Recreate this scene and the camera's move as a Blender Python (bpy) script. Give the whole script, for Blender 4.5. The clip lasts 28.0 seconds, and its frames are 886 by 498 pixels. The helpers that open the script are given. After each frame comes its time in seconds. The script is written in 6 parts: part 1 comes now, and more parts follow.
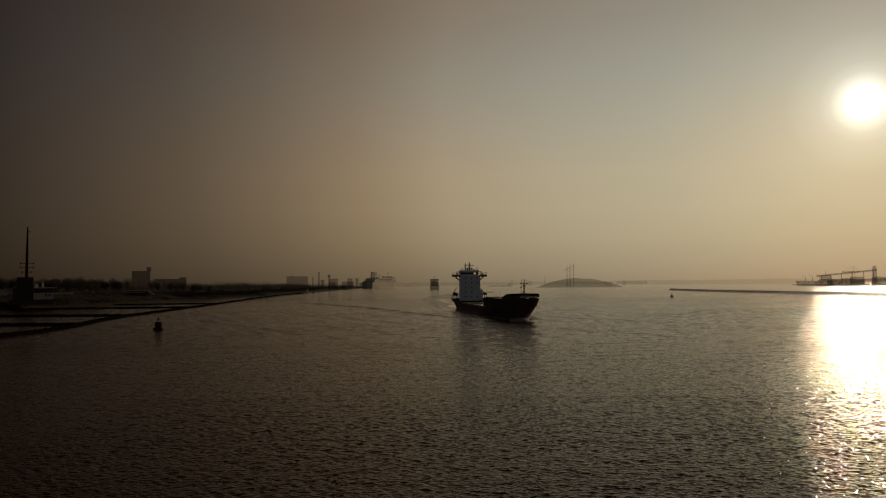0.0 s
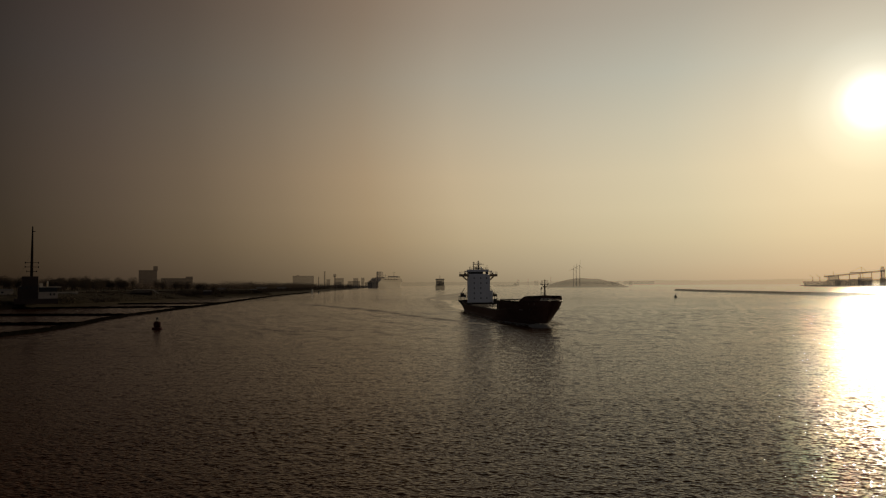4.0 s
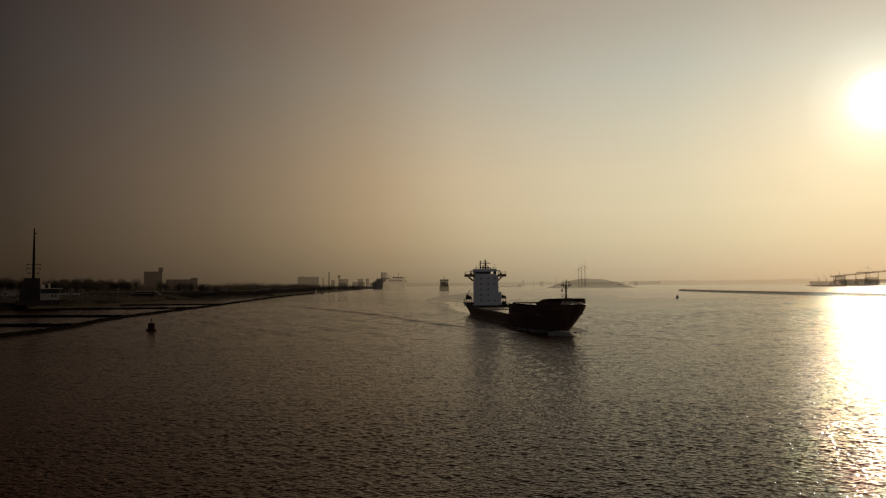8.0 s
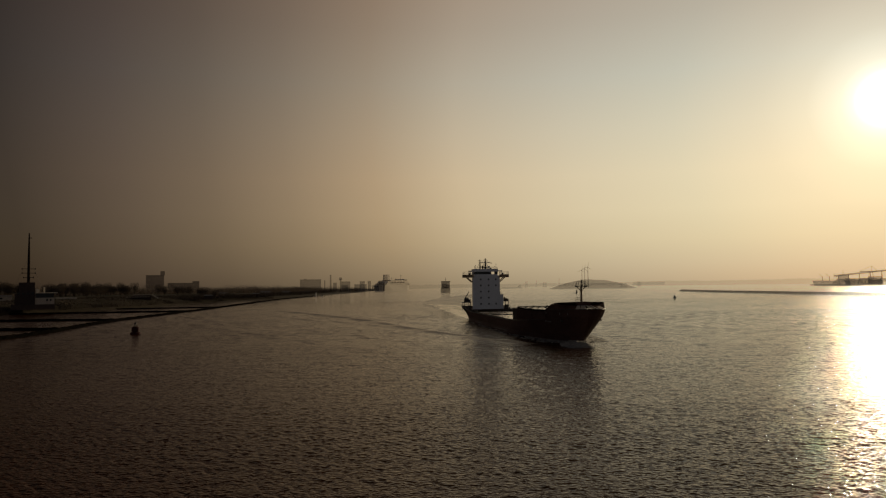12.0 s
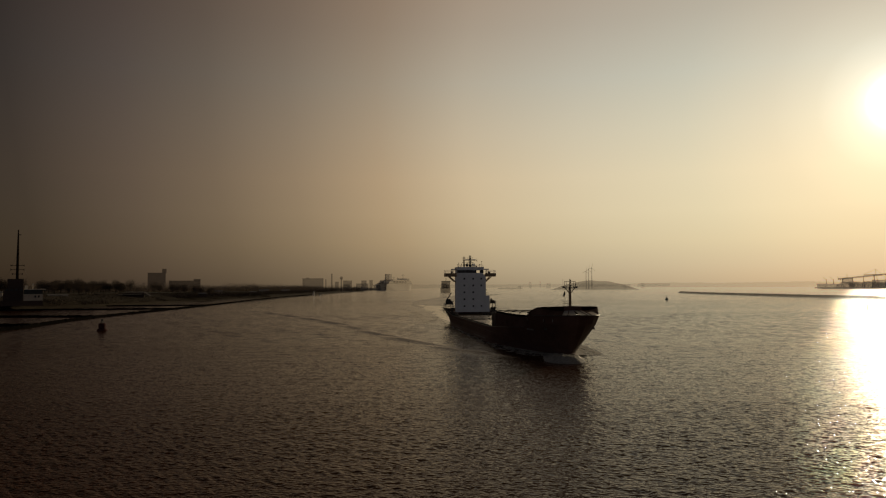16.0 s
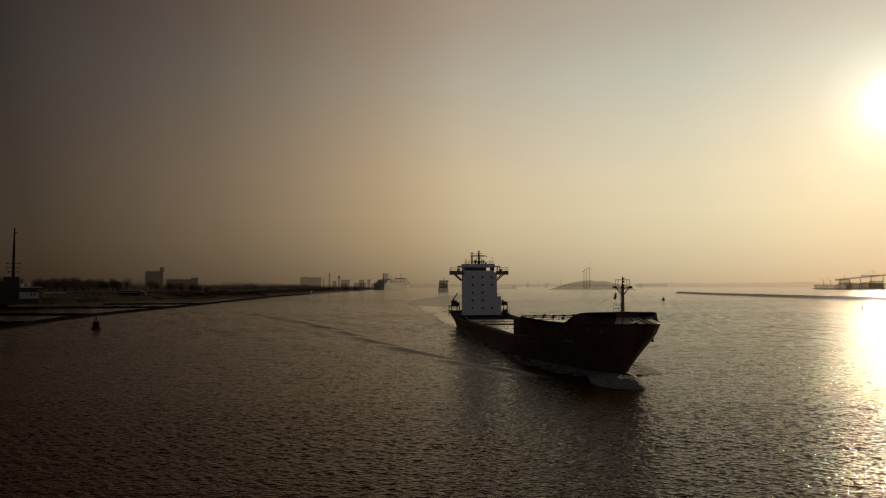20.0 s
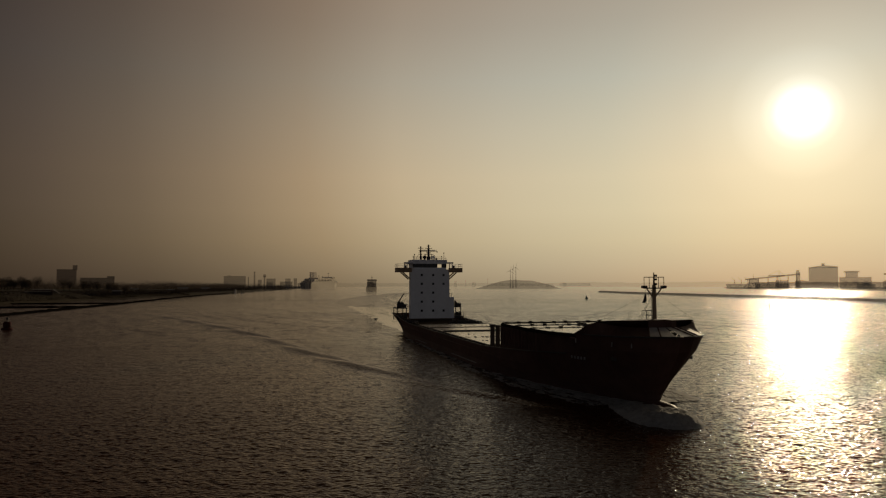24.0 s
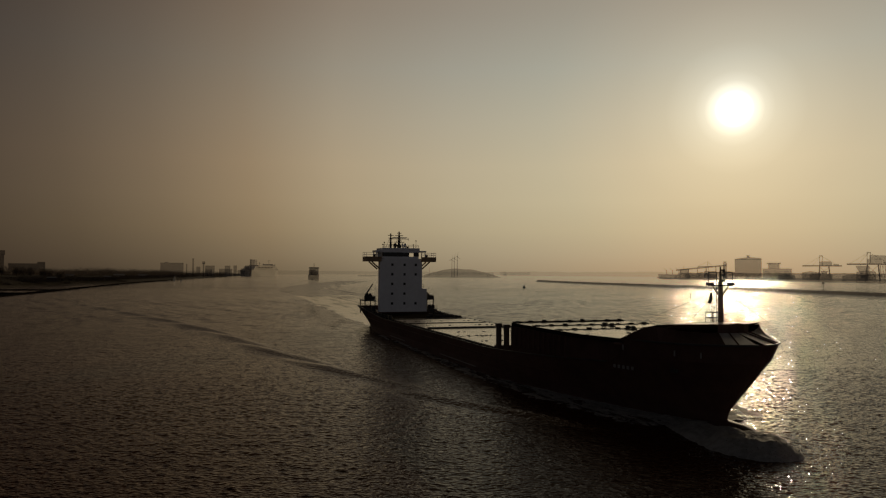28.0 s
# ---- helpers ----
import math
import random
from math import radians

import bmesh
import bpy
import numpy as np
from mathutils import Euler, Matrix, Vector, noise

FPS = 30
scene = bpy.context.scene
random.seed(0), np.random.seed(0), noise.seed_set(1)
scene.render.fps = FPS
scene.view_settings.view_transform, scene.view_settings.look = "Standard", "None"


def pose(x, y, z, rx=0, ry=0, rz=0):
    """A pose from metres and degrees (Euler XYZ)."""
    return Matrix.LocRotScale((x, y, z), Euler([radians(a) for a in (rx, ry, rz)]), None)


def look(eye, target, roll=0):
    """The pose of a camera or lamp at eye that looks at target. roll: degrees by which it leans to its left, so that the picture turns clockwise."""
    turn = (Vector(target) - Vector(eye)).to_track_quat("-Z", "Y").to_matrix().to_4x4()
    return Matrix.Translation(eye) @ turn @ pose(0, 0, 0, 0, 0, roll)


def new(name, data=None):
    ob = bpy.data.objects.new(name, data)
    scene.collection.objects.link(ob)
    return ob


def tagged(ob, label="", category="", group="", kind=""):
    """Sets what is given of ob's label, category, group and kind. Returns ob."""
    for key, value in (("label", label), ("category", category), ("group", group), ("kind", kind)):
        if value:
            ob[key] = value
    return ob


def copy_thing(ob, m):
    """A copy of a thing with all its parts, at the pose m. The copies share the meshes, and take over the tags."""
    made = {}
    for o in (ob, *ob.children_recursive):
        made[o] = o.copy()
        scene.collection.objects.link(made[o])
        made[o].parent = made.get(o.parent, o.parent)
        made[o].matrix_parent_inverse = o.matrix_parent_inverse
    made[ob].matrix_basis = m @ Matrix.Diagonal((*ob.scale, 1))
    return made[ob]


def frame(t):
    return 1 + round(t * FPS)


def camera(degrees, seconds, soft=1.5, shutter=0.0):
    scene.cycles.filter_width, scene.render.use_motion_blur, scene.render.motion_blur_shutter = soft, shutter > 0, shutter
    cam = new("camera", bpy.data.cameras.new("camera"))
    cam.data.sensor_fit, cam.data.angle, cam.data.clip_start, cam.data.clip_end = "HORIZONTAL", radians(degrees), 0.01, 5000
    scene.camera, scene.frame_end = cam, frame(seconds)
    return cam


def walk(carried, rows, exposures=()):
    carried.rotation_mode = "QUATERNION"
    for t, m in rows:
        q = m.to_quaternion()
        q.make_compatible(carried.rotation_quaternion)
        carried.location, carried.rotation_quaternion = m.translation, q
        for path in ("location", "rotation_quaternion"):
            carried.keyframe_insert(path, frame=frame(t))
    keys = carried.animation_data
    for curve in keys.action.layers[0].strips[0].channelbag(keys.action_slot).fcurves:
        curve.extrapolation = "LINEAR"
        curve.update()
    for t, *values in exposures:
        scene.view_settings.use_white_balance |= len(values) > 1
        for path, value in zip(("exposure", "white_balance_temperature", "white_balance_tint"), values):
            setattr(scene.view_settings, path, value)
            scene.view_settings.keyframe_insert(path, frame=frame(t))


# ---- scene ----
PATH = [  # seconds, place, then turn to the right, tilt up and lean, in degrees
    (0.0, -0.00, 0.00, 15.91, 0.00, 2.78, -0.44),
    (0.5, 0.58, -0.13, 15.96, -0.06, 2.73, -0.38),
    (1.0, 1.12, -0.25, 16.01, -0.13, 2.72, -0.29),
    (1.5, 1.61, -0.38, 16.06, -0.20, 2.74, -0.25),
    (2.0, 2.05, -0.50, 16.10, -0.28, 2.75, -0.25),
    (2.5, 2.45, -0.62, 16.15, -0.36, 2.75, -0.26),
    (3.0, 2.85, -0.73, 16.20, -0.44, 2.76, -0.27),
    (3.5, 3.26, -0.84, 16.25, -0.51, 2.75, -0.29),
    (5.5, 5.41, -1.38, 16.24, -0.79, 2.77, -0.34),
    (6.0, 6.01, -1.46, 16.25, -0.85, 2.78, -0.35),
    (6.5, 6.63, -1.53, 16.27, -0.91, 2.79, -0.39),
    (7.0, 7.30, -1.58, 16.30, -0.95, 2.81, -0.43),
    (7.5, 8.01, -1.62, 16.33, -1.02, 2.81, -0.43),
    (8.0, 8.74, -1.63, 16.35, -1.09, 2.81, -0.42),
    (8.5, 9.47, -1.63, 16.37, -1.15, 2.81, -0.43),
    (9.0, 10.22, -1.62, 16.38, -1.22, 2.81, -0.45),
    (9.5, 10.97, -1.61, 16.39, -1.28, 2.82, -0.46),
    (10.0, 11.79, -1.61, 16.38, -1.33, 2.83, -0.47),
    (10.5, 12.72, -1.61, 16.36, -1.38, 2.85, -0.50),
    (11.0, 13.85, -1.62, 16.34, -1.43, 2.89, -0.57),
    (11.5, 15.23, -1.64, 16.30, -1.47, 2.92, -0.68),
    (12.0, 16.86, -1.66, 16.26, -1.47, 2.96, -0.78),
    (12.5, 18.68, -1.68, 16.22, -1.48, 2.99, -0.87),
    (14.5, 28.63, -1.83, 16.06, -1.92, 3.00, -0.68),
    (15.0, 30.18, -1.93, 16.06, -1.96, 3.00, -0.62),
    (15.5, 31.52, -2.04, 16.05, -2.01, 2.98, -0.50),
    (16.0, 32.53, -2.14, 16.05, -2.09, 2.96, -0.31),
    (16.5, 33.20, -2.22, 16.06, -2.15, 2.94, -0.18),
    (17.0, 33.59, -2.26, 16.08, -2.20, 2.92, -0.16),
    (17.5, 33.80, -2.28, 16.10, -2.26, 2.91, -0.17),
    (18.0, 33.92, -2.28, 16.10, -2.31, 2.91, -0.17),
    (18.5, 33.97, -2.27, 16.08, -2.34, 2.92, -0.14),
    (19.0, 33.99, -2.27, 16.04, -2.32, 2.92, -0.12),
    (19.5, 33.98, -2.29, 15.99, -2.21, 2.93, -0.12),
    (20.0, 33.94, -2.32, 15.94, -1.96, 2.92, -0.11),
    (20.5, 33.88, -2.35, 15.90, -1.46, 2.92, -0.10),
    (21.0, 33.80, -2.39, 15.85, -0.62, 2.91, -0.12),
    (21.5, 33.71, -2.43, 15.81, 0.43, 2.91, -0.14),
    (23.5, 33.26, -3.11, 15.83, 3.16, 2.84, -0.12),
    (24.0, 33.00, -4.36, 15.89, 3.96, 2.84, -0.05),
    (24.5, 32.76, -5.80, 15.96, 4.76, 2.79, 0.03),
    (25.0, 32.55, -7.50, 16.04, 5.54, 2.66, 0.11),
    (25.5, 32.37, -9.46, 16.13, 6.26, 2.48, 0.18),
    (26.0, 32.18, -11.62, 16.22, 6.80, 2.31, 0.22),
    (26.5, 31.96, -13.90, 16.32, 7.23, 2.18, 0.25),
    (27.0, 31.71, -16.26, 16.40, 7.74, 2.09, 0.29),
    (27.5, 31.42, -18.66, 16.48, 8.24, 2.00, 0.32),
    (28.0, 31.13, -21.08, 16.55, 8.72, 1.89, 0.36),
]

def shot(x, y, z, turn, tilt, lean):
    return pose(x, y, z, 0, 0, -turn) @ pose(0, 0, 0, 90 + tilt) @ pose(0, 0, 0, 0, 0, lean)


cam = camera(64.91, 28.0, soft=1.2)
walk(cam, [(t, shot(*row)) for t, *row in PATH], exposures=[(0.0, -2.36), (1.5, -2.1), (3.5, -1.88), (8.0, -1.72), (20.0, -1.66), (22.0, -1.74), (25.0, -1.9), (27.0, -2.04), (28.0, -2.22)])

# ---- sky and sun ----
SUN_AZ, SUN_EL = 31.5, 12.4
SUN = Vector((math.sin(radians(SUN_AZ)) * math.cos(radians(SUN_EL)),
              math.cos(radians(SUN_AZ)) * math.cos(radians(SUN_EL)), math.sin(radians(SUN_EL))))


def make_world():
    world = bpy.data.worlds.new("hazy_sky")
    scene.world = world
    world.use_nodes = True
    nodes, links = world.node_tree.nodes, world.node_tree.links
    nodes.clear()
    out = nodes.new("ShaderNodeOutputWorld")
    sky = nodes.new("ShaderNodeTexSky")
    sky.sky_type = "NISHITA"
    sky.sun_disc = False
    sky.sun_elevation, sky.sun_rotation = radians(SUN_EL), radians(SUN_AZ)
    sky.dust_density, sky.air_density, sky.ozone_density = 1.0, 1.0, 1.0
    base = nodes.new("ShaderNodeBackground")
    base.inputs["Strength"].default_value = 0.05
    warm = nodes.new("ShaderNodeMix")  # the mist takes out the blue
    warm.data_type, warm.blend_type = "RGBA", "MULTIPLY"
    warm.inputs["Factor"].default_value = 1.0
    warm.inputs[7].default_value = (0.28, 0.20, 0.14, 1)
    links.new(sky.outputs["Color"], warm.inputs[6])
    links.new(warm.outputs[2], base.inputs["Color"])
    # glow by angle from the sun: mist aureole, lens falloff, fill opposite the sun
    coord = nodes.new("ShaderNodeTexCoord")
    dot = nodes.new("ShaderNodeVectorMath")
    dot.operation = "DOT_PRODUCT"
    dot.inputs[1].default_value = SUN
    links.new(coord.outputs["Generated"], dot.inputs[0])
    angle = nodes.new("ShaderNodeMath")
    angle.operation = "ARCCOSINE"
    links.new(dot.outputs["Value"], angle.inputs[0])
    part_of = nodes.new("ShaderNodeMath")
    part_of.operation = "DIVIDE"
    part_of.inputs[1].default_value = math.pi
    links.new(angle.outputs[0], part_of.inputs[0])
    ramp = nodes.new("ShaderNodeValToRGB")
    stops = SKY_BY_ANGLE
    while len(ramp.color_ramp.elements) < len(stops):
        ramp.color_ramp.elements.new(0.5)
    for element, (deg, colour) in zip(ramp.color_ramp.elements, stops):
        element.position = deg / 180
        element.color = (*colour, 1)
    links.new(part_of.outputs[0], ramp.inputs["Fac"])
    # tuned by height: dimmer at the horizon, and overhead to darken the water
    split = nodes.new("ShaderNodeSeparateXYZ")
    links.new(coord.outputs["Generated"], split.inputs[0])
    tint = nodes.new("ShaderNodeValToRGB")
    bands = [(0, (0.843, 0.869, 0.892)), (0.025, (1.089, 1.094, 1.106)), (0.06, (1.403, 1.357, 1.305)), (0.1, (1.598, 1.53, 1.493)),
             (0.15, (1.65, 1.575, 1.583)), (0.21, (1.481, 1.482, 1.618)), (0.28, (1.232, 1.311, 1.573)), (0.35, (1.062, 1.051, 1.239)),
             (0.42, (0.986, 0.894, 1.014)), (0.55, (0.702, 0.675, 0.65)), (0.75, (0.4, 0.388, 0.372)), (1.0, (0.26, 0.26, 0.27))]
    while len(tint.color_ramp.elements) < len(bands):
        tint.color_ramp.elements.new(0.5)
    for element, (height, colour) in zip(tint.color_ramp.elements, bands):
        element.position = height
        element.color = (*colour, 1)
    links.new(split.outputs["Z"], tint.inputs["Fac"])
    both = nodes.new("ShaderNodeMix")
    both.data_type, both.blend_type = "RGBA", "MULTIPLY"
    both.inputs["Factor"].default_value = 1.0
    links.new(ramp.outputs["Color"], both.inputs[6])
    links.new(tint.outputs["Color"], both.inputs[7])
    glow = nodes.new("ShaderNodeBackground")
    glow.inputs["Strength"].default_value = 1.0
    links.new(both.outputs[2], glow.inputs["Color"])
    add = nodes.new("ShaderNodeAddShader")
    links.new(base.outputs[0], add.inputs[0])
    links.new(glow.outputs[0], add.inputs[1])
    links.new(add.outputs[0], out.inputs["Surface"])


# degrees from the sun, colour; the last stop lights the sides turned from it
SKY_BY_ANGLE = [(0, (9.0, 8.9, 7.0)), (0.8, (6.4, 6.2, 4.7)), (1.25, (4.0, 3.85, 2.8)), (1.8, (2.75, 2.6, 1.85)),
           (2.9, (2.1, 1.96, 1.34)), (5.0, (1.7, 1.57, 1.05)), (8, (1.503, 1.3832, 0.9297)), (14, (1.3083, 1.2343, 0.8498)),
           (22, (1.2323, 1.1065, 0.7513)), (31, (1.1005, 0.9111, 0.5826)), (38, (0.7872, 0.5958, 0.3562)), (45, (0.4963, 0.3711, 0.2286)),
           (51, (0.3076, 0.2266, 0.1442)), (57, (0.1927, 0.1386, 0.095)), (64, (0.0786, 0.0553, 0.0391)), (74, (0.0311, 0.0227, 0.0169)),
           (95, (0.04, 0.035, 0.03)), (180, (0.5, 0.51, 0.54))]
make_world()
sun = new("sun", bpy.data.lights.new("sun", "SUN"))
sun.data.energy, sun.data.angle, sun.data.color = 5.0, radians(0.6), (1.0, 0.80, 0.52)
sun.matrix_world = look(SUN * 900, (0, 0, 0))


# ---- materials ----
def paint(name, colour, rough=0.6, metal=0.0, vary=0.25, grain=1.0, blotch=0.1, bump=0.0, mist=0.0, spec=0.5):
    """A surface with grain and larger blotches; mist: transparency put in for sea haze."""
    m = bpy.data.materials.new(name)
    m.use_nodes = True
    nodes, links = m.node_tree.nodes, m.node_tree.links
    bsdf, out = nodes["Principled BSDF"], nodes["Material Output"]
    bsdf.inputs["Roughness"].default_value = rough
    bsdf.inputs["Metallic"].default_value = metal
    bsdf.inputs["Specular IOR Level"].default_value = spec
    coord = nodes.new("ShaderNodeTexCoord")
    fine, wide = nodes.new("ShaderNodeTexNoise"), nodes.new("ShaderNodeTexNoise")
    for tex, scale in ((fine, grain), (wide, blotch)):
        tex.inputs["Scale"].default_value = scale
        tex.inputs["Detail"].default_value = 4
        links.new(coord.outputs["Object"], tex.inputs["Vector"])
    both = nodes.new("ShaderNodeMath")
    both.operation = "ADD"
    links.new(fine.outputs["Fac"], both.inputs[0])
    links.new(wide.outputs["Fac"], both.inputs[1])
    info = nodes.new("ShaderNodeObjectInfo")
    third = nodes.new("ShaderNodeMath")
    third.operation = "MULTIPLY_ADD"
    third.inputs[1].default_value = 0.25
    links.new(info.outputs["Random"], third.inputs[0])
    links.new(both.outputs[0], third.inputs[2])
    mix = nodes.new("ShaderNodeMapRange")
    mix.inputs["From Min"].default_value, mix.inputs["From Max"].default_value = 0.75, 1.5
    mix.inputs["To Min"].default_value, mix.inputs["To Max"].default_value = 1 - vary, 1 + vary
    links.new(third.outputs[0], mix.inputs["Value"])
    tint = nodes.new("ShaderNodeVectorMath")
    tint.operation = "SCALE"
    tint.inputs[0].default_value = colour
    links.new(mix.outputs[0], tint.inputs["Scale"])
    links.new(tint.outputs[0], bsdf.inputs["Base Color"])
    if bump:
        b = nodes.new("ShaderNodeBump")
        b.inputs["Strength"].default_value, b.inputs["Distance"].default_value = 0.6, bump
        links.new(fine.outputs["Fac"], b.inputs["Height"])
        links.new(b.outputs["Normal"], bsdf.inputs["Normal"])
    if mist:
        clear, blend = nodes.new("ShaderNodeBsdfTransparent"), nodes.new("ShaderNodeMixShader")
        blend.inputs["Fac"].default_value = mist
        links.new(bsdf.outputs[0], blend.inputs[1])
        links.new(clear.outputs[0], blend.inputs[2])
        links.new(blend.outputs[0], out.inputs["Surface"])
    return m


def painted_mist(nodes, links, start):
    """Haze put into the water as a transparent share that grows with world Y."""
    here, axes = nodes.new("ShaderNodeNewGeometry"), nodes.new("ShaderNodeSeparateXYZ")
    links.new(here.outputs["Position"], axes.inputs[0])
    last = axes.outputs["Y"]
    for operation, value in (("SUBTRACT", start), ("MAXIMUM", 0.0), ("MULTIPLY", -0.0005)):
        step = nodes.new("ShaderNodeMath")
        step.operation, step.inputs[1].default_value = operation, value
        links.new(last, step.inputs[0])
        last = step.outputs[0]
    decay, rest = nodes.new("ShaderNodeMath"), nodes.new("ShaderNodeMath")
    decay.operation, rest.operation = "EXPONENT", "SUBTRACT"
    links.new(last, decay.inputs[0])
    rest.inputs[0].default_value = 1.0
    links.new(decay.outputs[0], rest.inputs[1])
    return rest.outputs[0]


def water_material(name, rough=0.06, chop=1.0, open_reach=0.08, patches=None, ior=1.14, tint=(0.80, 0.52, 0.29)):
    m = bpy.data.materials.new(name)
    m.use_nodes = True
    nodes, links = m.node_tree.nodes, m.node_tree.links
    bsdf = nodes["Principled BSDF"]
    bsdf.inputs["Base Color"].default_value = (0.040, 0.0125, 0.0022, 1)
    # index set low to dim the sky's reflection in near water
    bsdf.inputs["IOR"].default_value = ior
    bsdf.inputs["Specular Tint"].default_value = (*tint, 1)  # sky's reflection tinted brown, beyond the silty base colour
    coord = nodes.new("ShaderNodeTexCoord")
    # long crests across the wind
    place = nodes.new("ShaderNodeMapping")
    place.inputs["Rotation"].default_value = (0, 0, radians(12))
    place.inputs["Scale"].default_value = (0.6, 1.0, 1.0)
    links.new(coord.outputs["Object"], place.inputs["Vector"])
    normal = None
    for scale, height, detail in ((2.6, 0.16, 1.3), (5.6, 0.035, 0.5)):
        tex = nodes.new("ShaderNodeTexNoise")
        tex.inputs["Scale"].default_value, tex.inputs["Detail"].default_value = scale, detail
        tex.inputs["Distortion"].default_value = 0.4
        links.new(place.outputs["Vector"], tex.inputs["Vector"])
        b = nodes.new("ShaderNodeBump")
        b.inputs["Strength"].default_value, b.inputs["Distance"].default_value = 1.0, height * chop
        links.new(tex.outputs["Fac"], b.inputs["Height"])
        if normal:
            links.new(normal.outputs["Normal"], b.inputs["Normal"])
        normal = b
    # farther off, chop stretched in depth so that it shows in the camera's view
    where = nodes.new("ShaderNodeSeparateXYZ")
    links.new(coord.outputs["Object"], where.inputs[0])
    for sx, sy, height, near, full in ((1.1, 0.6, 0.18, 55, 130), (0.45, 0.16, 0.25, 110, 260)):
        train = nodes.new("ShaderNodeMapping")
        train.inputs["Scale"].default_value = (sx, sy, 1.0)
        train.inputs["Rotation"].default_value = (0, 0, radians(-8))
        links.new(coord.outputs["Object"], train.inputs["Vector"])
        tex = nodes.new("ShaderNodeTexNoise")
        tex.inputs["Scale"].default_value, tex.inputs["Detail"].default_value = 1.0, 2.0
        links.new(train.outputs["Vector"], tex.inputs["Vector"])
        fade = nodes.new("ShaderNodeMapRange")
        fade.inputs["From Min"].default_value, fade.inputs["From Max"].default_value = near, full
        links.new(where.outputs["Y"], fade.inputs["Value"])
        part_height = nodes.new("ShaderNodeMath")
        part_height.operation = "MULTIPLY"
        links.new(tex.outputs["Fac"], part_height.inputs[0])
        links.new(fade.outputs[0], part_height.inputs[1])
        b = nodes.new("ShaderNodeBump")
        b.inputs["Strength"].default_value, b.inputs["Distance"].default_value = 1.0, height * chop
        links.new(part_height.outputs[0], b.inputs["Height"])
        links.new(normal.outputs["Normal"], b.inputs["Normal"])
        normal = b
    links.new(normal.outputs["Normal"], bsdf.inputs["Normal"])
    # gusts: rougher and smoother patches
    gust = nodes.new("ShaderNodeTexNoise")
    gust.inputs["Scale"].default_value, gust.inputs["Detail"].default_value = 0.016, 3
    links.new(place.outputs["Vector"], gust.inputs["Vector"])
    span = nodes.new("ShaderNodeMapRange")
    span.inputs["From Min"].default_value, span.inputs["From Max"].default_value = 0.35, 0.65
    span.inputs["To Min"].default_value, span.inputs["To Max"].default_value = rough, rough + 0.03
    links.new(gust.outputs["Fac"], span.inputs["Value"])
    far = nodes.new("ShaderNodeMapRange")  # short chop, too fine to see, roughens the open reach
    far.inputs["From Min"].default_value, far.inputs["From Max"].default_value = 350, 950
    far.inputs["To Min"].default_value, far.inputs["To Max"].default_value = 0.0, open_reach
    links.new(where.outputs["Y"], far.inputs["Value"])
    total = nodes.new("ShaderNodeMath")
    total.operation = "ADD"
    links.new(span.outputs[0], total.inputs[0])
    links.new(far.outputs[0], total.inputs[1])
    links.new(total.outputs[0], bsdf.inputs["Roughness"])
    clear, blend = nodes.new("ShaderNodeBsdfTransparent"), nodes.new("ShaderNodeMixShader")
    share = painted_mist(nodes, links, 350.0)
    if patches:  # broken up into streaks, with the river's own waves between them
        lie, net, cut, most = (nodes.new("ShaderNode" + kind) for kind in ("Mapping", "TexNoise", "MapRange", "Math"))
        lie.inputs["Scale"].default_value = (*patches, 1.0)
        net.inputs["Scale"].default_value, net.inputs["Detail"].default_value = 1.0, 3.0
        cut.inputs["From Min"].default_value, cut.inputs["From Max"].default_value = 0.28, 0.46
        cut.inputs["To Min"].default_value, cut.inputs["To Max"].default_value = 1.0, 0.1
        most.operation = "MAXIMUM"
        links.new(coord.outputs["Object"], lie.inputs["Vector"])
        links.new(lie.outputs["Vector"], net.inputs["Vector"])
        links.new(net.outputs["Fac"], cut.inputs["Value"])
        links.new(cut.outputs[0], most.inputs[0])
        links.new(share, most.inputs[1])
        share = most.outputs[0]
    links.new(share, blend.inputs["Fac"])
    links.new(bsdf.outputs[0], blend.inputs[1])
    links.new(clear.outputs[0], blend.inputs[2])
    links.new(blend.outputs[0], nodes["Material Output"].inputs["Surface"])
    return m


def lace_foam():
    """Thin foam: white threads and flecks with open water between them."""
    m = paint("thin_lace_foam", (0.30, 0.285, 0.26), 0.85, vary=0.4, grain=1.8, blotch=0.35, bump=0.2, mist=0.5)
    nodes, links = m.node_tree.nodes, m.node_tree.links
    coord, net, cut = nodes.new("ShaderNodeTexCoord"), nodes.new("ShaderNodeTexNoise"), nodes.new("ShaderNodeMapRange")
    place = nodes.new("ShaderNodeMapping")
    place.inputs["Scale"].default_value = (0.35, 1.0, 1.0)
    net.inputs["Scale"].default_value, net.inputs["Detail"].default_value, net.inputs["Distortion"].default_value = 0.7, 5.0, 0.8
    cut.inputs["From Min"].default_value, cut.inputs["From Max"].default_value = 0.36, 0.56
    cut.inputs["To Min"].default_value, cut.inputs["To Max"].default_value = 1.0, 0.12
    links.new(coord.outputs["Object"], place.inputs["Vector"])
    links.new(place.outputs["Vector"], net.inputs["Vector"])
    links.new(net.outputs["Fac"], cut.inputs["Value"])
    links.new(cut.outputs[0], nodes["Mix Shader"].inputs["Fac"])
    return m


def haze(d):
    """Haze put in as transparency of one face of a closed body; d is tuned, in metres."""
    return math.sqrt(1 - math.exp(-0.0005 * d))


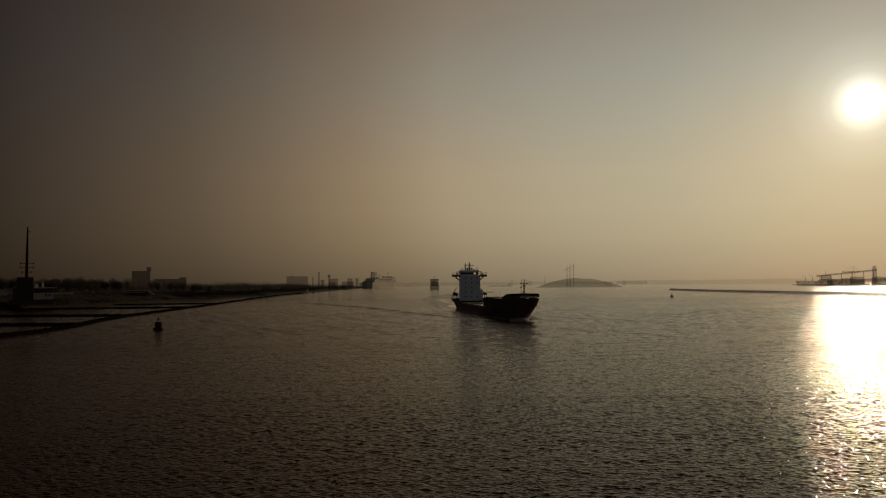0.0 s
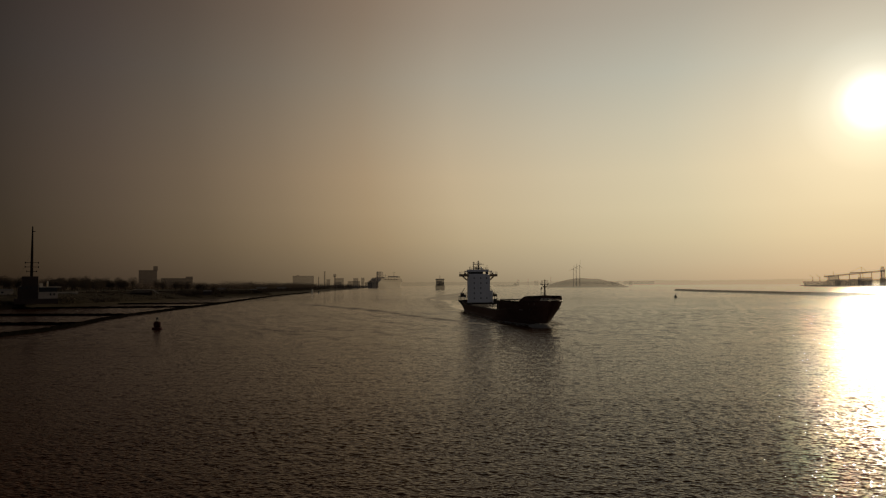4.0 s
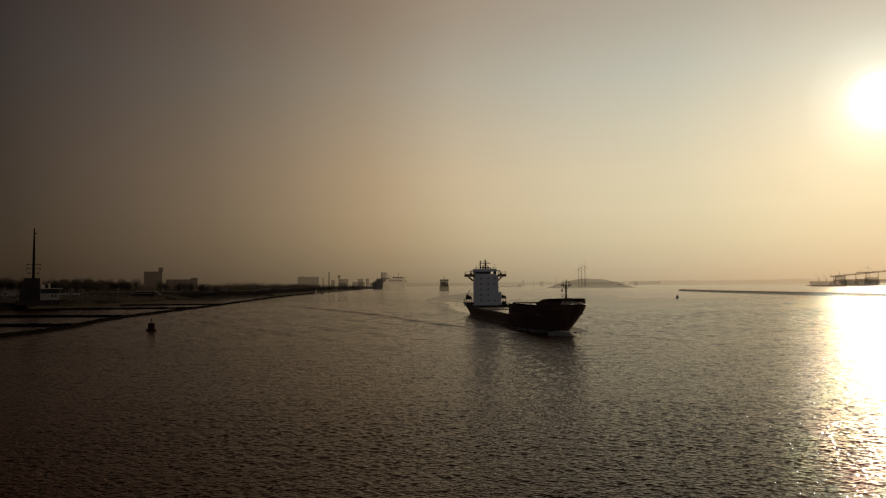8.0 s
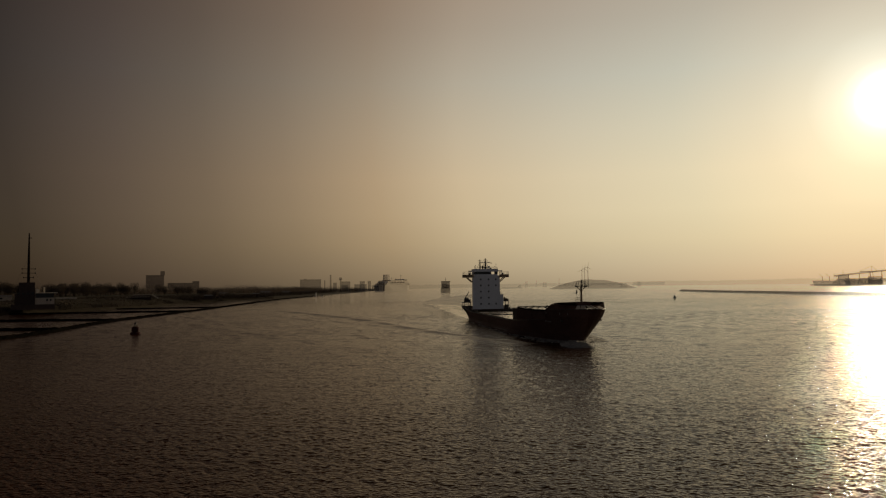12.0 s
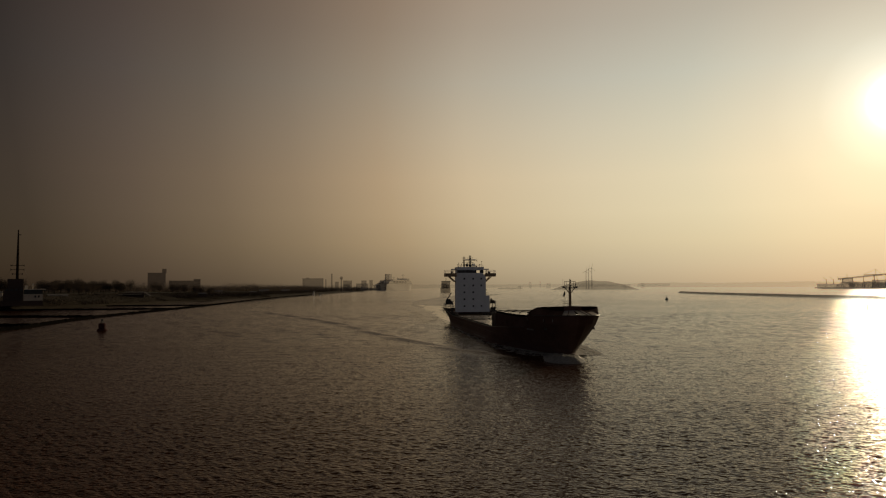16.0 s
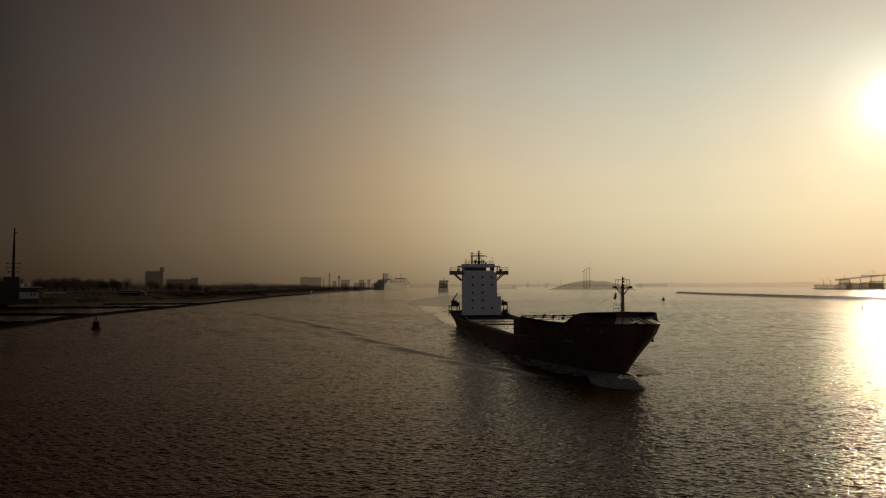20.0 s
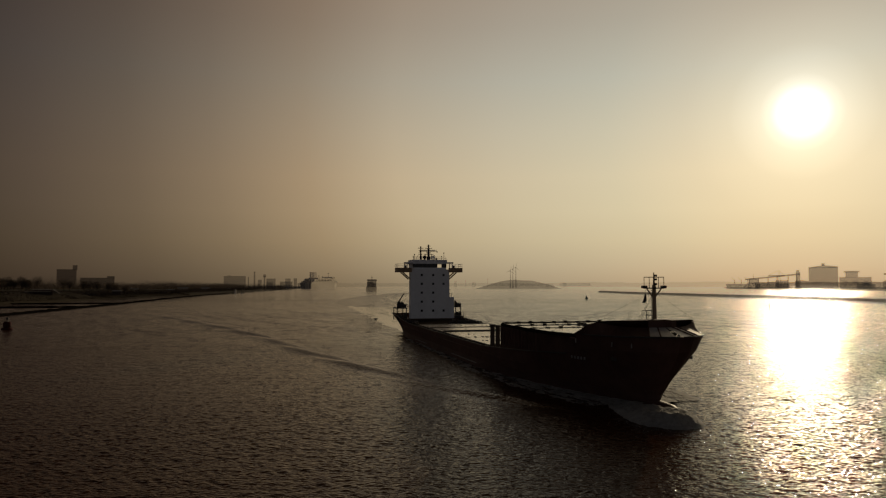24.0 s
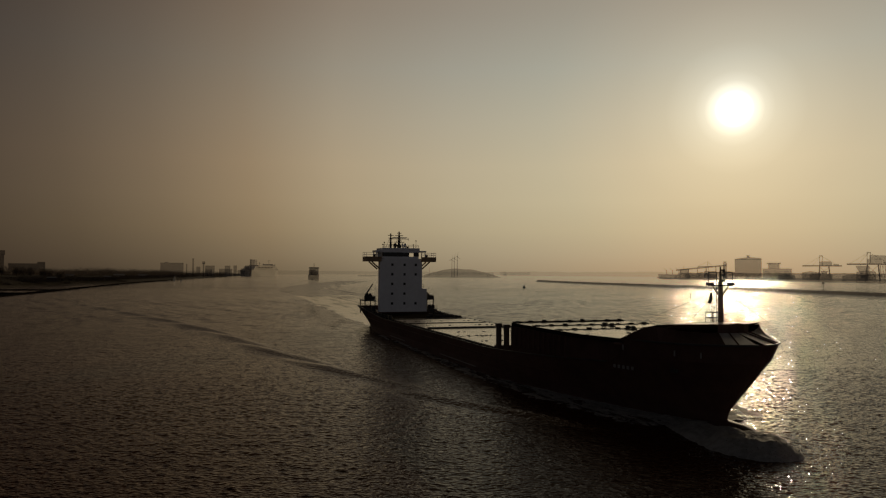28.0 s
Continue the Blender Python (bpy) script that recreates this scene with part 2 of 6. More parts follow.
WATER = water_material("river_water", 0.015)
# higher index and paler tint lift the wake's reflection of the sky
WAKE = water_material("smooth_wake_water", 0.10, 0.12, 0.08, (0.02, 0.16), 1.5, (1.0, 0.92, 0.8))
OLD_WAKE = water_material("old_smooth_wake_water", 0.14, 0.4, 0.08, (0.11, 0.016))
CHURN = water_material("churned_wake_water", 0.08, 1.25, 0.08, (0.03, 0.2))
# both foams greyed: the shade on the backlit bow wave is in the colour
FOAM = paint("shaded_sea_foam", (0.21, 0.20, 0.185), 0.85, vary=0.5, grain=1.8, blotch=0.35, bump=0.35)
LACE = lace_foam()
HULL = paint("dark_hull_paint", (0.085, 0.043, 0.031), 0.65, spec=0.2, vary=0.35, grain=0.5, blotch=0.08)
BOOT = paint("red_antifouling_paint", (0.075, 0.036, 0.026), 0.6, vary=0.4, grain=0.6, blotch=0.1)
WHITE = paint("white_ship_paint", (0.80, 0.80, 0.80), 0.45, vary=0.08, grain=0.8, blotch=0.15)
DECK = paint("deck_paint", (0.10, 0.045, 0.03), 0.6, vary=0.3, grain=1.5, blotch=0.2)
# pale, metallic base strengthens the sky's sheen on the covers
HATCH = paint("hatch_cover_steel", (0.46, 0.40, 0.31), 0.25, metal=0.55, vary=0.35, grain=0.7, blotch=0.12)
ROUGH_DECK = paint("matt_dark_deck", (0.02, 0.016, 0.013), 0.95, spec=0.0, vary=0.35)
STEEL = paint("dark_steel", (0.05, 0.045, 0.04), 0.5, metal=0.3, vary=0.3)
BUFF = paint("buff_mast_paint", (0.30, 0.20, 0.11), 0.5, vary=0.2)
GLASS = paint("dark_window_glass", (0.02, 0.022, 0.025), 0.08, vary=0.1)
# pale metallic base puts the sun's glare into the bow plates
PLATE = paint("sun_glare_plate", (0.66, 0.63, 0.58), 0.46, metal=0.5, vary=0.25, grain=0.9, blotch=0.3)
LETTER = paint("dim_lettering", (0.22, 0.205, 0.19), 0.6, vary=0.2)


# ---- building helpers ----
def thing(name, label, category, group="", kind="", m=None):
    ob = new(name)
    if m is not None:
        ob.matrix_basis = m
    return tagged(ob, label, category, group, kind)


def finish(bm, name, material, smooth=False):
    bmesh.ops.recalc_face_normals(bm, faces=bm.faces)
    me = bpy.data.meshes.new(name)
    bm.to_mesh(me)
    bm.free()
    me.materials.append(material)
    if smooth:
        for poly in me.polygons:
            poly.use_smooth = True
    return me


def part(name, bm, material, parent, label="", smooth=False):
    ob = new(name, finish(bm, name, material, smooth))
    ob.parent = parent
    return tagged(ob, label)


def single(name, bm, material, label, category="", group="", kind="", m=None, smooth=False):
    ob = new(name, finish(bm, name, material, smooth))
    if m is not None:
        ob.matrix_basis = m
    return tagged(ob, label, category, group, kind)


def box(bm, x0, x1, y0, y1, z0, z1):
    vs = [bm.verts.new((x, y, z)) for z in (z0, z1) for x, y in ((x0, y0), (x1, y0), (x1, y1), (x0, y1))]
    for f in ((3, 2, 1, 0), (4, 5, 6, 7), (0, 1, 5, 4), (1, 2, 6, 5), (2, 3, 7, 6), (3, 0, 4, 7)):
        bm.faces.new([vs[i] for i in f])
    return bm


def prism(bm, outline, axis, a, b):
    """A flat outline of (u, v), drawn out from a to b along axis 0, 1 or 2."""
    def at(u, v, w):
        return [(w, u, v), (u, w, v), (u, v, w)][axis]
    lo = [bm.verts.new(at(u, v, a)) for u, v in outline]
    hi = [bm.verts.new(at(u, v, b)) for u, v in outline]
    n = len(outline)
    bm.faces.new(lo[::-1])
    bm.faces.new(hi)
    for i in range(n):
        bm.faces.new((lo[i], lo[(i + 1) % n], hi[(i + 1) % n], hi[i]))
    return bm


def tube(bm, p0, p1, r0, r1=None, n=8):
    p0, p1 = Vector(p0), Vector(p1)
    r1 = r0 if r1 is None else r1
    way = (p1 - p0).normalized()
    side = way.cross(Vector((0, 0, 1)) if abs(way.z) < 0.9 else Vector((1, 0, 0))).normalized()
    up = side.cross(way)
    rings = []
    for p, r in ((p0, r0), (p1, r1)):
        rings.append([bm.verts.new(p + (side * math.cos(a) + up * math.sin(a)) * r) for a in (2 * math.pi * i / n for i in range(n))])
    for i in range(n):
        bm.faces.new((rings[0][i], rings[0][(i + 1) % n], rings[1][(i + 1) % n], rings[1][i]))
    bm.faces.new(rings[0][::-1])
    bm.faces.new(rings[1])
    return bm


def pipe(bm, points, r, n=6):
    """One continuous bar through all the points."""
    pts = [Vector(p) for p in points]
    rings = []
    for i, p in enumerate(pts):
        way = (pts[min(i + 1, len(pts) - 1)] - pts[max(i - 1, 0)]).normalized()
        side = way.cross(Vector((0, 0, 1)) if abs(way.z) < 0.9 else Vector((1, 0, 0))).normalized()
        up = side.cross(way)
        rings.append([bm.verts.new(p + (side * math.cos(2 * math.pi * k / n) + up * math.sin(2 * math.pi * k / n)) * r) for k in range(n)])
    for a, b in zip(rings, rings[1:]):
        for k in range(n):
            bm.faces.new((a[k], a[(k + 1) % n], b[(k + 1) % n], b[k]))
    bm.faces.new(rings[0][::-1])
    bm.faces.new(rings[-1])
    return bm


def lathe(bm, profile, n=12, x=0.0, y=0.0):
    """A turned body from (radius, z) pairs, closed above and below."""
    rings = [[bm.verts.new((x + r * math.cos(2 * math.pi * i / n), y + r * math.sin(2 * math.pi * i / n), z)) for i in range(n)] for r, z in profile]
    for a, b in zip(rings, rings[1:]):
        for i in range(n):
            bm.faces.new((a[i], a[(i + 1) % n], b[(i + 1) % n], b[i]))
    bm.faces.new(rings[0][::-1])
    bm.faces.new(rings[-1])
    return bm


def B():
    return bmesh.new()


def rubble_bank(bm, line, half, top, step=2.0, seed=1, crest=0.35, uneven=0.22):
    """A heap of stone along a line of (x, y), with a rough crest and feet under water."""
    rnd = random.Random(seed)
    pts = []
    for (xa, ya), (xb, yb) in zip(line, line[1:]):
        n = max(1, int(math.hypot(xb - xa, yb - ya) / step))
        pts += [(xa + (xb - xa) * i / n, ya + (yb - ya) * i / n) for i in range(n)]
    pts.append(line[-1])
    rows = []
    for i, (x, y) in enumerate(pts):
        xa, ya = pts[max(0, i - 1)]
        xb, yb = pts[min(len(pts) - 1, i + 1)]
        d = math.hypot(xb - xa, yb - ya) or 1
        nx, ny = -(yb - ya) / d, (xb - xa) / d
        row = []
        for k, z in ((-1.6, -1.2), (-1.0, 0.15), (-crest, 0.9), (0, 1.0), (crest, 0.9), (1.0, 0.15), (1.6, -1.2)):
            w = half * k * rnd.uniform(0.85, 1.15)
            zz = z * top if z > 0 else z
            row.append(bm.verts.new((x + nx * w, y + ny * w, zz + (rnd.uniform(-uneven, uneven) * top if z > 0 else 0))))
        rows.append(row)
    for a, b in zip(rows, rows[1:]):
        for i in range(len(a) - 1):
            bm.faces.new((a[i], a[i + 1], b[i + 1], b[i]))
    bm.faces.new(rows[0])
    bm.faces.new(rows[-1][::-1])
    return bm


# ---- water, land, banks ----
def wave_height(x, y, longest, shortest, seed=4):
    """Wind chop: many short trains of different length and bearing, sharper at the crest, over a faint swell."""
    rng = np.random.default_rng(seed)
    z = np.zeros_like(x)
    for i in range(66):
        if i < 54:
            length, slope = 0.52 * (1.5 / 0.52) ** (i / 53), 0.024
        else:
            length, slope = 1.7 * (4.2 / 1.7) ** ((i - 54) / 11), 0.013
        bearing = radians(-98) + rng.normal(0, 0.68)
        phase = rng.uniform(0, 2 * math.pi)
        if not shortest <= length <= longest:
            continue
        a = slope * length / (2 * math.pi)
        q = 2 * math.pi / length * (x * math.cos(bearing) + y * math.sin(bearing)) + phase
        z += a * (np.sin(q) + 0.22 * np.cos(2 * q))
    return z


def reach_height(x, y):
    """Longer waves, raised only farther off so that they show in the camera's view."""
    rng = np.random.default_rng(9)
    z = np.zeros_like(x)
    for i in range(16):
        length = 2.6 * (7.5 / 2.6) ** (i / 15)
        bearing = radians(-95) + rng.normal(0, 0.45)
        q = 2 * math.pi / length * (x * math.cos(bearing) + y * math.sin(bearing)) + rng.uniform(0, 2 * math.pi)
        z += 0.024 * length / (2 * math.pi) * (np.sin(q) + 0.2 * np.cos(2 * q))
    return z


def make_water():
    """One sheet to the horizon, with real waves where the river is seen near by."""
    verts, faces = [], []
    total = 0

    def grid(x0, x1, y0, y1, step, shortest):
        nonlocal total
        nx, ny = int(round((x1 - x0) / step)), int(round((y1 - y0) / step))
        x, y = np.meshgrid(np.linspace(x0, x1, nx + 1), np.linspace(y0, y1, ny + 1))
        edge = ramp((x + 260) / 60) * ramp((420 - x) / 60) * ramp((760 - y) / 250) * ramp((y - 18) / 6)
        z = wave_height(x, y, 99, 2.0) * edge * ramp((420 - y) / 60)
        if y1 > 98:
            z += reach_height(x, y) * edge * ramp((y - 110) / 130)
        if shortest < 2.0:
            z += wave_height(x, y, 1.999, 1.0) * ramp((185 - y) / 40) * ramp((x + 110) / 20) * ramp((200 - x) / 20) * edge
        if shortest < 1.0:
            z += wave_height(x, y, 0.999, shortest) * ramp((98 - y) / 22) * ramp((x + 42) / 12) * ramp((116 - x) / 12) * edge
        verts.append(np.stack([x.ravel(), y.ravel(), z.ravel()], 1))
        k = total + np.arange((nx + 1) * (ny + 1)).reshape(ny + 1, nx + 1)
        faces.append(np.stack([k[:-1, :-1].ravel(), k[:-1, 1:].ravel(), k[1:, 1:].ravel(), k[1:, :-1].ravel()], 1))
        total += (nx + 1) * (ny + 1)

    def flat(x0, x1, y0, y1, z=0.0):
        nonlocal total
        verts.append(np.array([(x0, y0, z), (x1, y0, z), (x1, y1, z), (x0, y1, z)], float))
        faces.append(np.array([[total, total + 1, total + 2, total + 3]]))
        total += 4

    def ramp(v):
        return np.clip(v, 0, 1)

    grid(-42, 116, 18, 98, 0.17, 0.5)
    grid(-110, 200, 98, 185, 0.36, 1.0)
    grid(-110, -42, 18, 98, 0.4, 1.0)
    grid(116, 200, 18, 98, 0.4, 1.0)
    grid(-260, 420, 185, 400, 0.9, 2.0)
    grid(-260, -110, 18, 185, 0.9, 2.0)
    grid(200, 420, 18, 185, 0.9, 2.0)
    grid(-260, 420, 400, 760, 1.7, 2.6)
    flat(-4800, 4800, 760, 4950)
    flat(-4800, -260, 18, 760)
    flat(420, 4800, 18, 760)
    flat(-4800, 4800, -1500, 18)
    flat(-260, 420, 18, 760, -1.2)
    v, f = np.concatenate(verts), np.concatenate(faces)
    me = bpy.data.meshes.new("water")
    me.vertices.add(len(v))
    me.vertices.foreach_set("co", v.astype(np.float32).ravel())
    me.loops.add(f.size)
    me.loops.foreach_set("vertex_index", f.astype(np.int32).ravel())
    me.polygons.add(len(f))
    me.polygons.foreach_set("loop_start", np.arange(0, f.size, 4, dtype=np.int32))
    me.polygons.foreach_set("use_smooth", np.ones(len(f), dtype=bool))
    me.update(calc_edges=True)
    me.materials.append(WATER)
    return tagged(new("water", me), "dark rippled river water glittering under a low sun", "water", kind="structure")


water = make_water()

GRASS = paint("dune_grass", (0.04, 0.032, 0.022), 0.95, spec=0.05, vary=0.4, grain=0.08, blotch=0.012)
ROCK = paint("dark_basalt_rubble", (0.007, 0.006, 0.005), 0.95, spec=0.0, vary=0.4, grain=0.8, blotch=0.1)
# stone lightened and made partly transparent to imitate haze over the breakwater
ROCK_HAZED = paint("hazed_breakwater_rubble", (0.55, 0.47, 0.36), 0.9, spec=0.1, mist=0.38, vary=0.3, grain=0.3, blotch=0.03)


def land_height(x, y):
    edge = shore_x(y) - x
    if edge < 0:
        return -1.5
    h = 7.5 * (1 - math.exp(-edge / (14 if y < 640 else min(30, 14 + (y - 640) / 10)))) + 4.5 * (1 - math.exp(-edge / 160))
    h *= 1 - 0.62 * min(1, max(0, (y - 700) / 1100))
    return 0.2 + h + 0.8 * noise.noise((x / 40, y / 40, 0))


SHORE = [(-1200, -330), (474, -291), (539, -269), (587, -262), (760, -262), (883, -250), (982, -236), (1197, -238), (1668, -268), (2017, -275), (2658, -290), (3200, -300)]


def shore_x(y):
    for (ya, xa), (yb, xb) in zip(SHORE, SHORE[1:]):
        if y <= yb:
            return xa + (xb - xa) * (y - ya) / (yb - ya)
    return SHORE[-1][1]


def make_land():
    bm = B()
    offs = [-6, 0, 4, 10, 18, 30, 45, 65, 90, 130, 200, 320, 520, 900, 1600, 3000]
    ys = [380 + i * 14 for i in range(90)] + [1650 + i * 60 for i in range(26)]
    rows = []
    for y in ys:
        s = shore_x(y) + 3 * noise.noise((0, y / 25, 3))
        rows.append([bm.verts.new((s - o, y, land_height(s - o, y))) for o in offs])
    for a, b in zip(rows, rows[1:]):
        for i in range(len(offs) - 1):
            bm.faces.new((a[i], a[i + 1], b[i + 1], b[i]))
    return single("ground", bm, GRASS, "low dark grassy dunes behind the river bank", "ground", kind="structure", smooth=True)


make_land()
DAM = [(-139, 205), (-138, 236), (-142, 266), (-153, 309), (-161, 353), (-166, 401), (-174, 484), (-182, 561), (-203, 723), (-226, 950), (-236, 1180)]
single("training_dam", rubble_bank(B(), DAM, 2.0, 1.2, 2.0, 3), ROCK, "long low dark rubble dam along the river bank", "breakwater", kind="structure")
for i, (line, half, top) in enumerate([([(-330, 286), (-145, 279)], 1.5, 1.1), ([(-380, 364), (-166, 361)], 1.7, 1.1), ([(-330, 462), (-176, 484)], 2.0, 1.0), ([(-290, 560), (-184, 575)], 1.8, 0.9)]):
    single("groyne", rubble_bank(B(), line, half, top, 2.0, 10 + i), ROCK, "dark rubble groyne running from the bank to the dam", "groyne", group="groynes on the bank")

BREAK = [(412, 1260), (405, 1120), (412, 1000), (424, 880), (440, 760), (447, 640), (449, 520), (452, 400), (456, 200), (460, -200)]
single("breakwater", rubble_bank(B(), BREAK, 4.5, 2.6, 3.0, 21, 0.5, 0.09), ROCK_HAZED, "long straight stone breakwater dividing two channels", "breakwater", kind="structure")


# ---- the container ship ----
HB = 10.5  # half breadth


def stem_x(z):
    return float(np.interp(z, (0.0, 2.0, 5.0, 8.0, 9.2), (0.4, 1.1, 3.5, 5.75, 5.95)))


DECK_LINE = ((0, 0.305, 0.434, 0.5625, 0.703, 0.828, 0.918, 0.977, 1.0), (1.0, 0.955, 0.86, 0.77, 0.676, 0.585, 0.40, 0.20, 0.0))


def hull_half(u, z):
    """x and half breadth of the hull at u, 0 at the stern and 1 at the stem, at the height z."""
    f = min(1.0, max(0.0, z / 8.5)) ** 0.8
    xs = stem_x(z)
    enter = -48 * (1 - f) - 20 * f
    x = STERN + (xs - STERN) * u
    y = HB
    if x > enter:
        k = min(1.0, (x - enter) / (xs - enter))
        y = HB * ((1 - f) * (1 - k ** 1.5) ** 0.85 + f * float(np.interp(k, *DECK_LINE)))
    if x < STERN + 40:
        k = (STERN + 40 - x) / 40
        g = min(1.0, max(0.0, z / 6.0))
        y *= 1 - (0.52 * (1 - g) + 0.10 * g) * k ** 1.8
    return x, max(y, 0.0)


STERN = -152.0


def half_at(x, z):
    """The hull's half breadth at x and z."""
    return hull_half(min(1.0, max(0.0, (x - STERN) / (stem_x(z) - STERN))), z)[1]


def top_z(x):
    if x < -9.5:
        return 4.4 + 1.5 * min(1, max(0, (-116 - x) / 30)) + 1.7 * max(0, (x + 42) / 32.5)
    if x < -6.5:
        return 6.1 + 2.9 * (x + 9.5) / 3
    return 9.0 + 0.3 * (x + 6.5) / 12.3


def us():
    a = [i / 30 * 0.90 for i in range(30)]
    return a + [0.90 + 0.10 * (1 - (1 - i / 26) ** 1.6) for i in range(27)]


def hull_shell(z_of, levels):
    """Both sides of the hull between the heights that z_of gives for each level."""
    bm = B()
    for side in (-1, 1):
        grid = []
        for u in us():
            col = []
            for k in levels:
                z = 5.0
                for _ in range(3):
                    x, y = hull_half(u, z)
                    z = z_of(k, x)
                x, y = hull_half(u, z)
                col.append(bm.verts.new((x, side * y, z)))
            grid.append(col)
        for a, b in zip(grid, grid[1:]):
            for i in range(len(levels) - 1):
                bm.faces.new((a[i], a[i + 1], b[i + 1], b[i]))
    bmesh.ops.remove_doubles(bm, verts=bm.verts, dist=0.01)
    return bm


def rail(name, parent, points, height=1.1, bars=3, gap=1.6, material=None, r=0.03):
    """A rail of posts and bars along points."""
    bm = B()
    for a, b in zip(points, points[1:]):
        a, b = Vector(a), Vector(b)
        n = max(1, round((b - a).length / gap))
        for i in range(n + 1):
            p = a.lerp(b, i / n)
            tube(bm, p, p + Vector((0, 0, height)), r, n=4)
        for k in range(bars):
            up = Vector((0, 0, height * (k + 1) / bars))
            tube(bm, a + up, b + up, r, n=4)
    return part(name, bm, material or STEEL, parent)


def container_ship():
    ship = thing("container_ship", "empty dark-hulled container feeder ship with a white deckhouse, under way", "ship")
    boot = hull_shell(lambda k, x: [-1.5, 0.3, 1.6][k], [0, 1, 2])
    part("lower_hull", boot, BOOT, ship, "dull red antifouling band at the waterline")
    hull = hull_shell(lambda k, x: 1.6 + (top_z(x) - 1.6) * k, [0, 0.25, 0.5, 0.75, 1.0])
    part("upper_hull", hull, HULL, ship, "dark painted steel hull side")
    # transom
    bm = B()
    pts = []
    for z in (-1.5, 0.3, 1.6, 3, 4.5, 6.0):
        x, y = hull_half(0, z)
        pts.append((y, z))
    outline = [(-y, z) for y, z in pts] + [(y, z) for y, z in reversed(pts)]
    prism(bm, outline, 0, STERN - 0.1, STERN + 0.2)
    part("transom", bm, HULL, ship)
    # decks
    bm = B()
    edge = [(x, min(half_at(x, 3.4), half_at(x, 3.8)) - 0.25) for x in (STERN + 0.3, -140, -125, -100, -60, -45, -38, -32, -26, -20, -15)]
    outline = [(x, -y) for x, y in edge] + [(x, y) for x, y in reversed(edge)]
    prism(bm, outline, 2, 3.5, 3.7)
    part("main_deck", bm, DECK, ship)
    bm = B()
    fore = []
    for u in us():
        x, y = hull_half(u, 9.0)
        if x > -8:
            fore.append((x, y))
    outline = [(x - 0.4, -max(0, y - 0.5)) for x, y in fore] + [(x - 0.4, max(0, y - 0.5)) for x, y in reversed(fore[:-1])]
    prism(bm, outline, 2, 8.3, 8.5)
    part("forecastle_deck", bm, DECK, ship)
    # sheer strake cap and rubbing bar along the side
    for side in (-1, 1):
        bm = B()
        pts = [hull_half(u, 3.2) for u in us()]
        pipe(bm, [(x, side * (y + 0.02), 3.2) for x, y in pts if -140 < x < -20], 0.12)
        part("rubbing_strake", bm, HULL, ship)
    for side in (-1, 1):
        bm = B()
        pts = [hull_half(u, 6) for u in us()]
        pipe(bm, [(x, side * y, top_z(x)) for x, y in pts if x < -9.6], 0.10)
        part("bulwark_cap", bm, STEEL, ship)
    # bulbous bow, awash
    bm = B()
    lathe(bm, [(0.3, 0), (0.9, 0.6), (1.3, 2.0), (1.4, 5.0), (1.4, 8.0)], 12)
    bulb = part("bulbous_bow", bm, BOOT, ship, smooth=True)
    bulb.matrix_basis = pose(5.2, 0, -0.5, 0, -90)
    whaleback(ship)
    # forward hold: high coaming and covers
    bm = B()
    for z0, z1 in ((3.71, 5.6), (5.6, 8.5)):
        edge = [(x, min(y, half_at(x, z0) - 0.3)) for x, y in ((-34, 9.9), (-26, 9.9), (-18, 9.9), (-12, 9.3), (-7, 7.6))]
        prism(bm, [(x, -y) for x, y in edge] + [(x, y) for x, y in reversed(edge)], 2, z0, z1)
    part("forward_coaming", bm, HULL, ship)
    for i in range(4):
        bm = B()
        x0 = -33.9 + i * 6.7
        wa, wb = (float(np.interp(v, (-18, -12, -7), (9.7, 9.1, 7.4))) for v in (x0, x0 + 6.6))
        prism(bm, [(x0, -wa), (x0 + 6.6, -wb), (x0 + 6.6, wb), (x0, wa)], 2, 8.52, 8.95)
        lid = part("hatch_cover", bm, HATCH, ship, "flat steel hatch cover with a bright sky sheen")
        # dark strips added to keep the sunlit cover edges in shade tone
        for k in (-1, 1):
            bm = B()
            prism(bm, [(x0, k * (wa + 0.02)), (x0 + 6.6, k * (wb + 0.02)), (x0 + 6.6, k * (wb + 0.16)), (x0, k * (wa + 0.16))], 2, 8.48, 8.98)
            part("skirt", bm, ROUGH_DECK, lid, "dark strip added over the cover's lit edge")
    for x, h in ((-33.95, 0.34), (-27.25, 0.26), (-20.55, 0.22)):
        bm = B()
        box(bm, x - 0.16, x + 0.16, -9.6, 9.6, 8.8, 8.8 + h)
        for i in range(9):
            y = -8.8 + i * 2.2
            box(bm, x - 0.3, x + 0.3, y - 0.25, y + 0.25, 8.8 + h, 8.86 + h + 0.06 * (i % 3))
        part("cross_joint", bm, ROUGH_DECK, ship, "dark raised joint across the forward covers")
    for x0, x1 in ((-106, -92.3), (-91.9, -78.0), (-76.8, -59.9), (-59.5, -41.5)):
        bm = B()
        box(bm, x0, x1, -9.3, 9.3, 3.72, 4.35)
        part("hatch_coaming", bm, HULL, ship)
        bm = B()
        box(bm, x0 + 0.05, x1 - 0.05, -9.55, 9.55, 4.36, 4.65)
        part("hatch_cover", bm, HATCH, ship, "flat steel hatch cover with a bright sky sheen")
    for x in (-77.4, -92.1, -106.3, -41.2):
        bm = B()
        box(bm, x - (0.5 if x == -77.4 else 0.25), x + (0.5 if x == -77.4 else 0.25), -9.5, 9.5, 3.72, 4.95 if x == -77.4 else 4.8)
        part("cross_beam", bm, STEEL, ship)
    for s in (-1, 1):
        for i in range(24):
            bm = B()
            x = -108 + i * 2.8
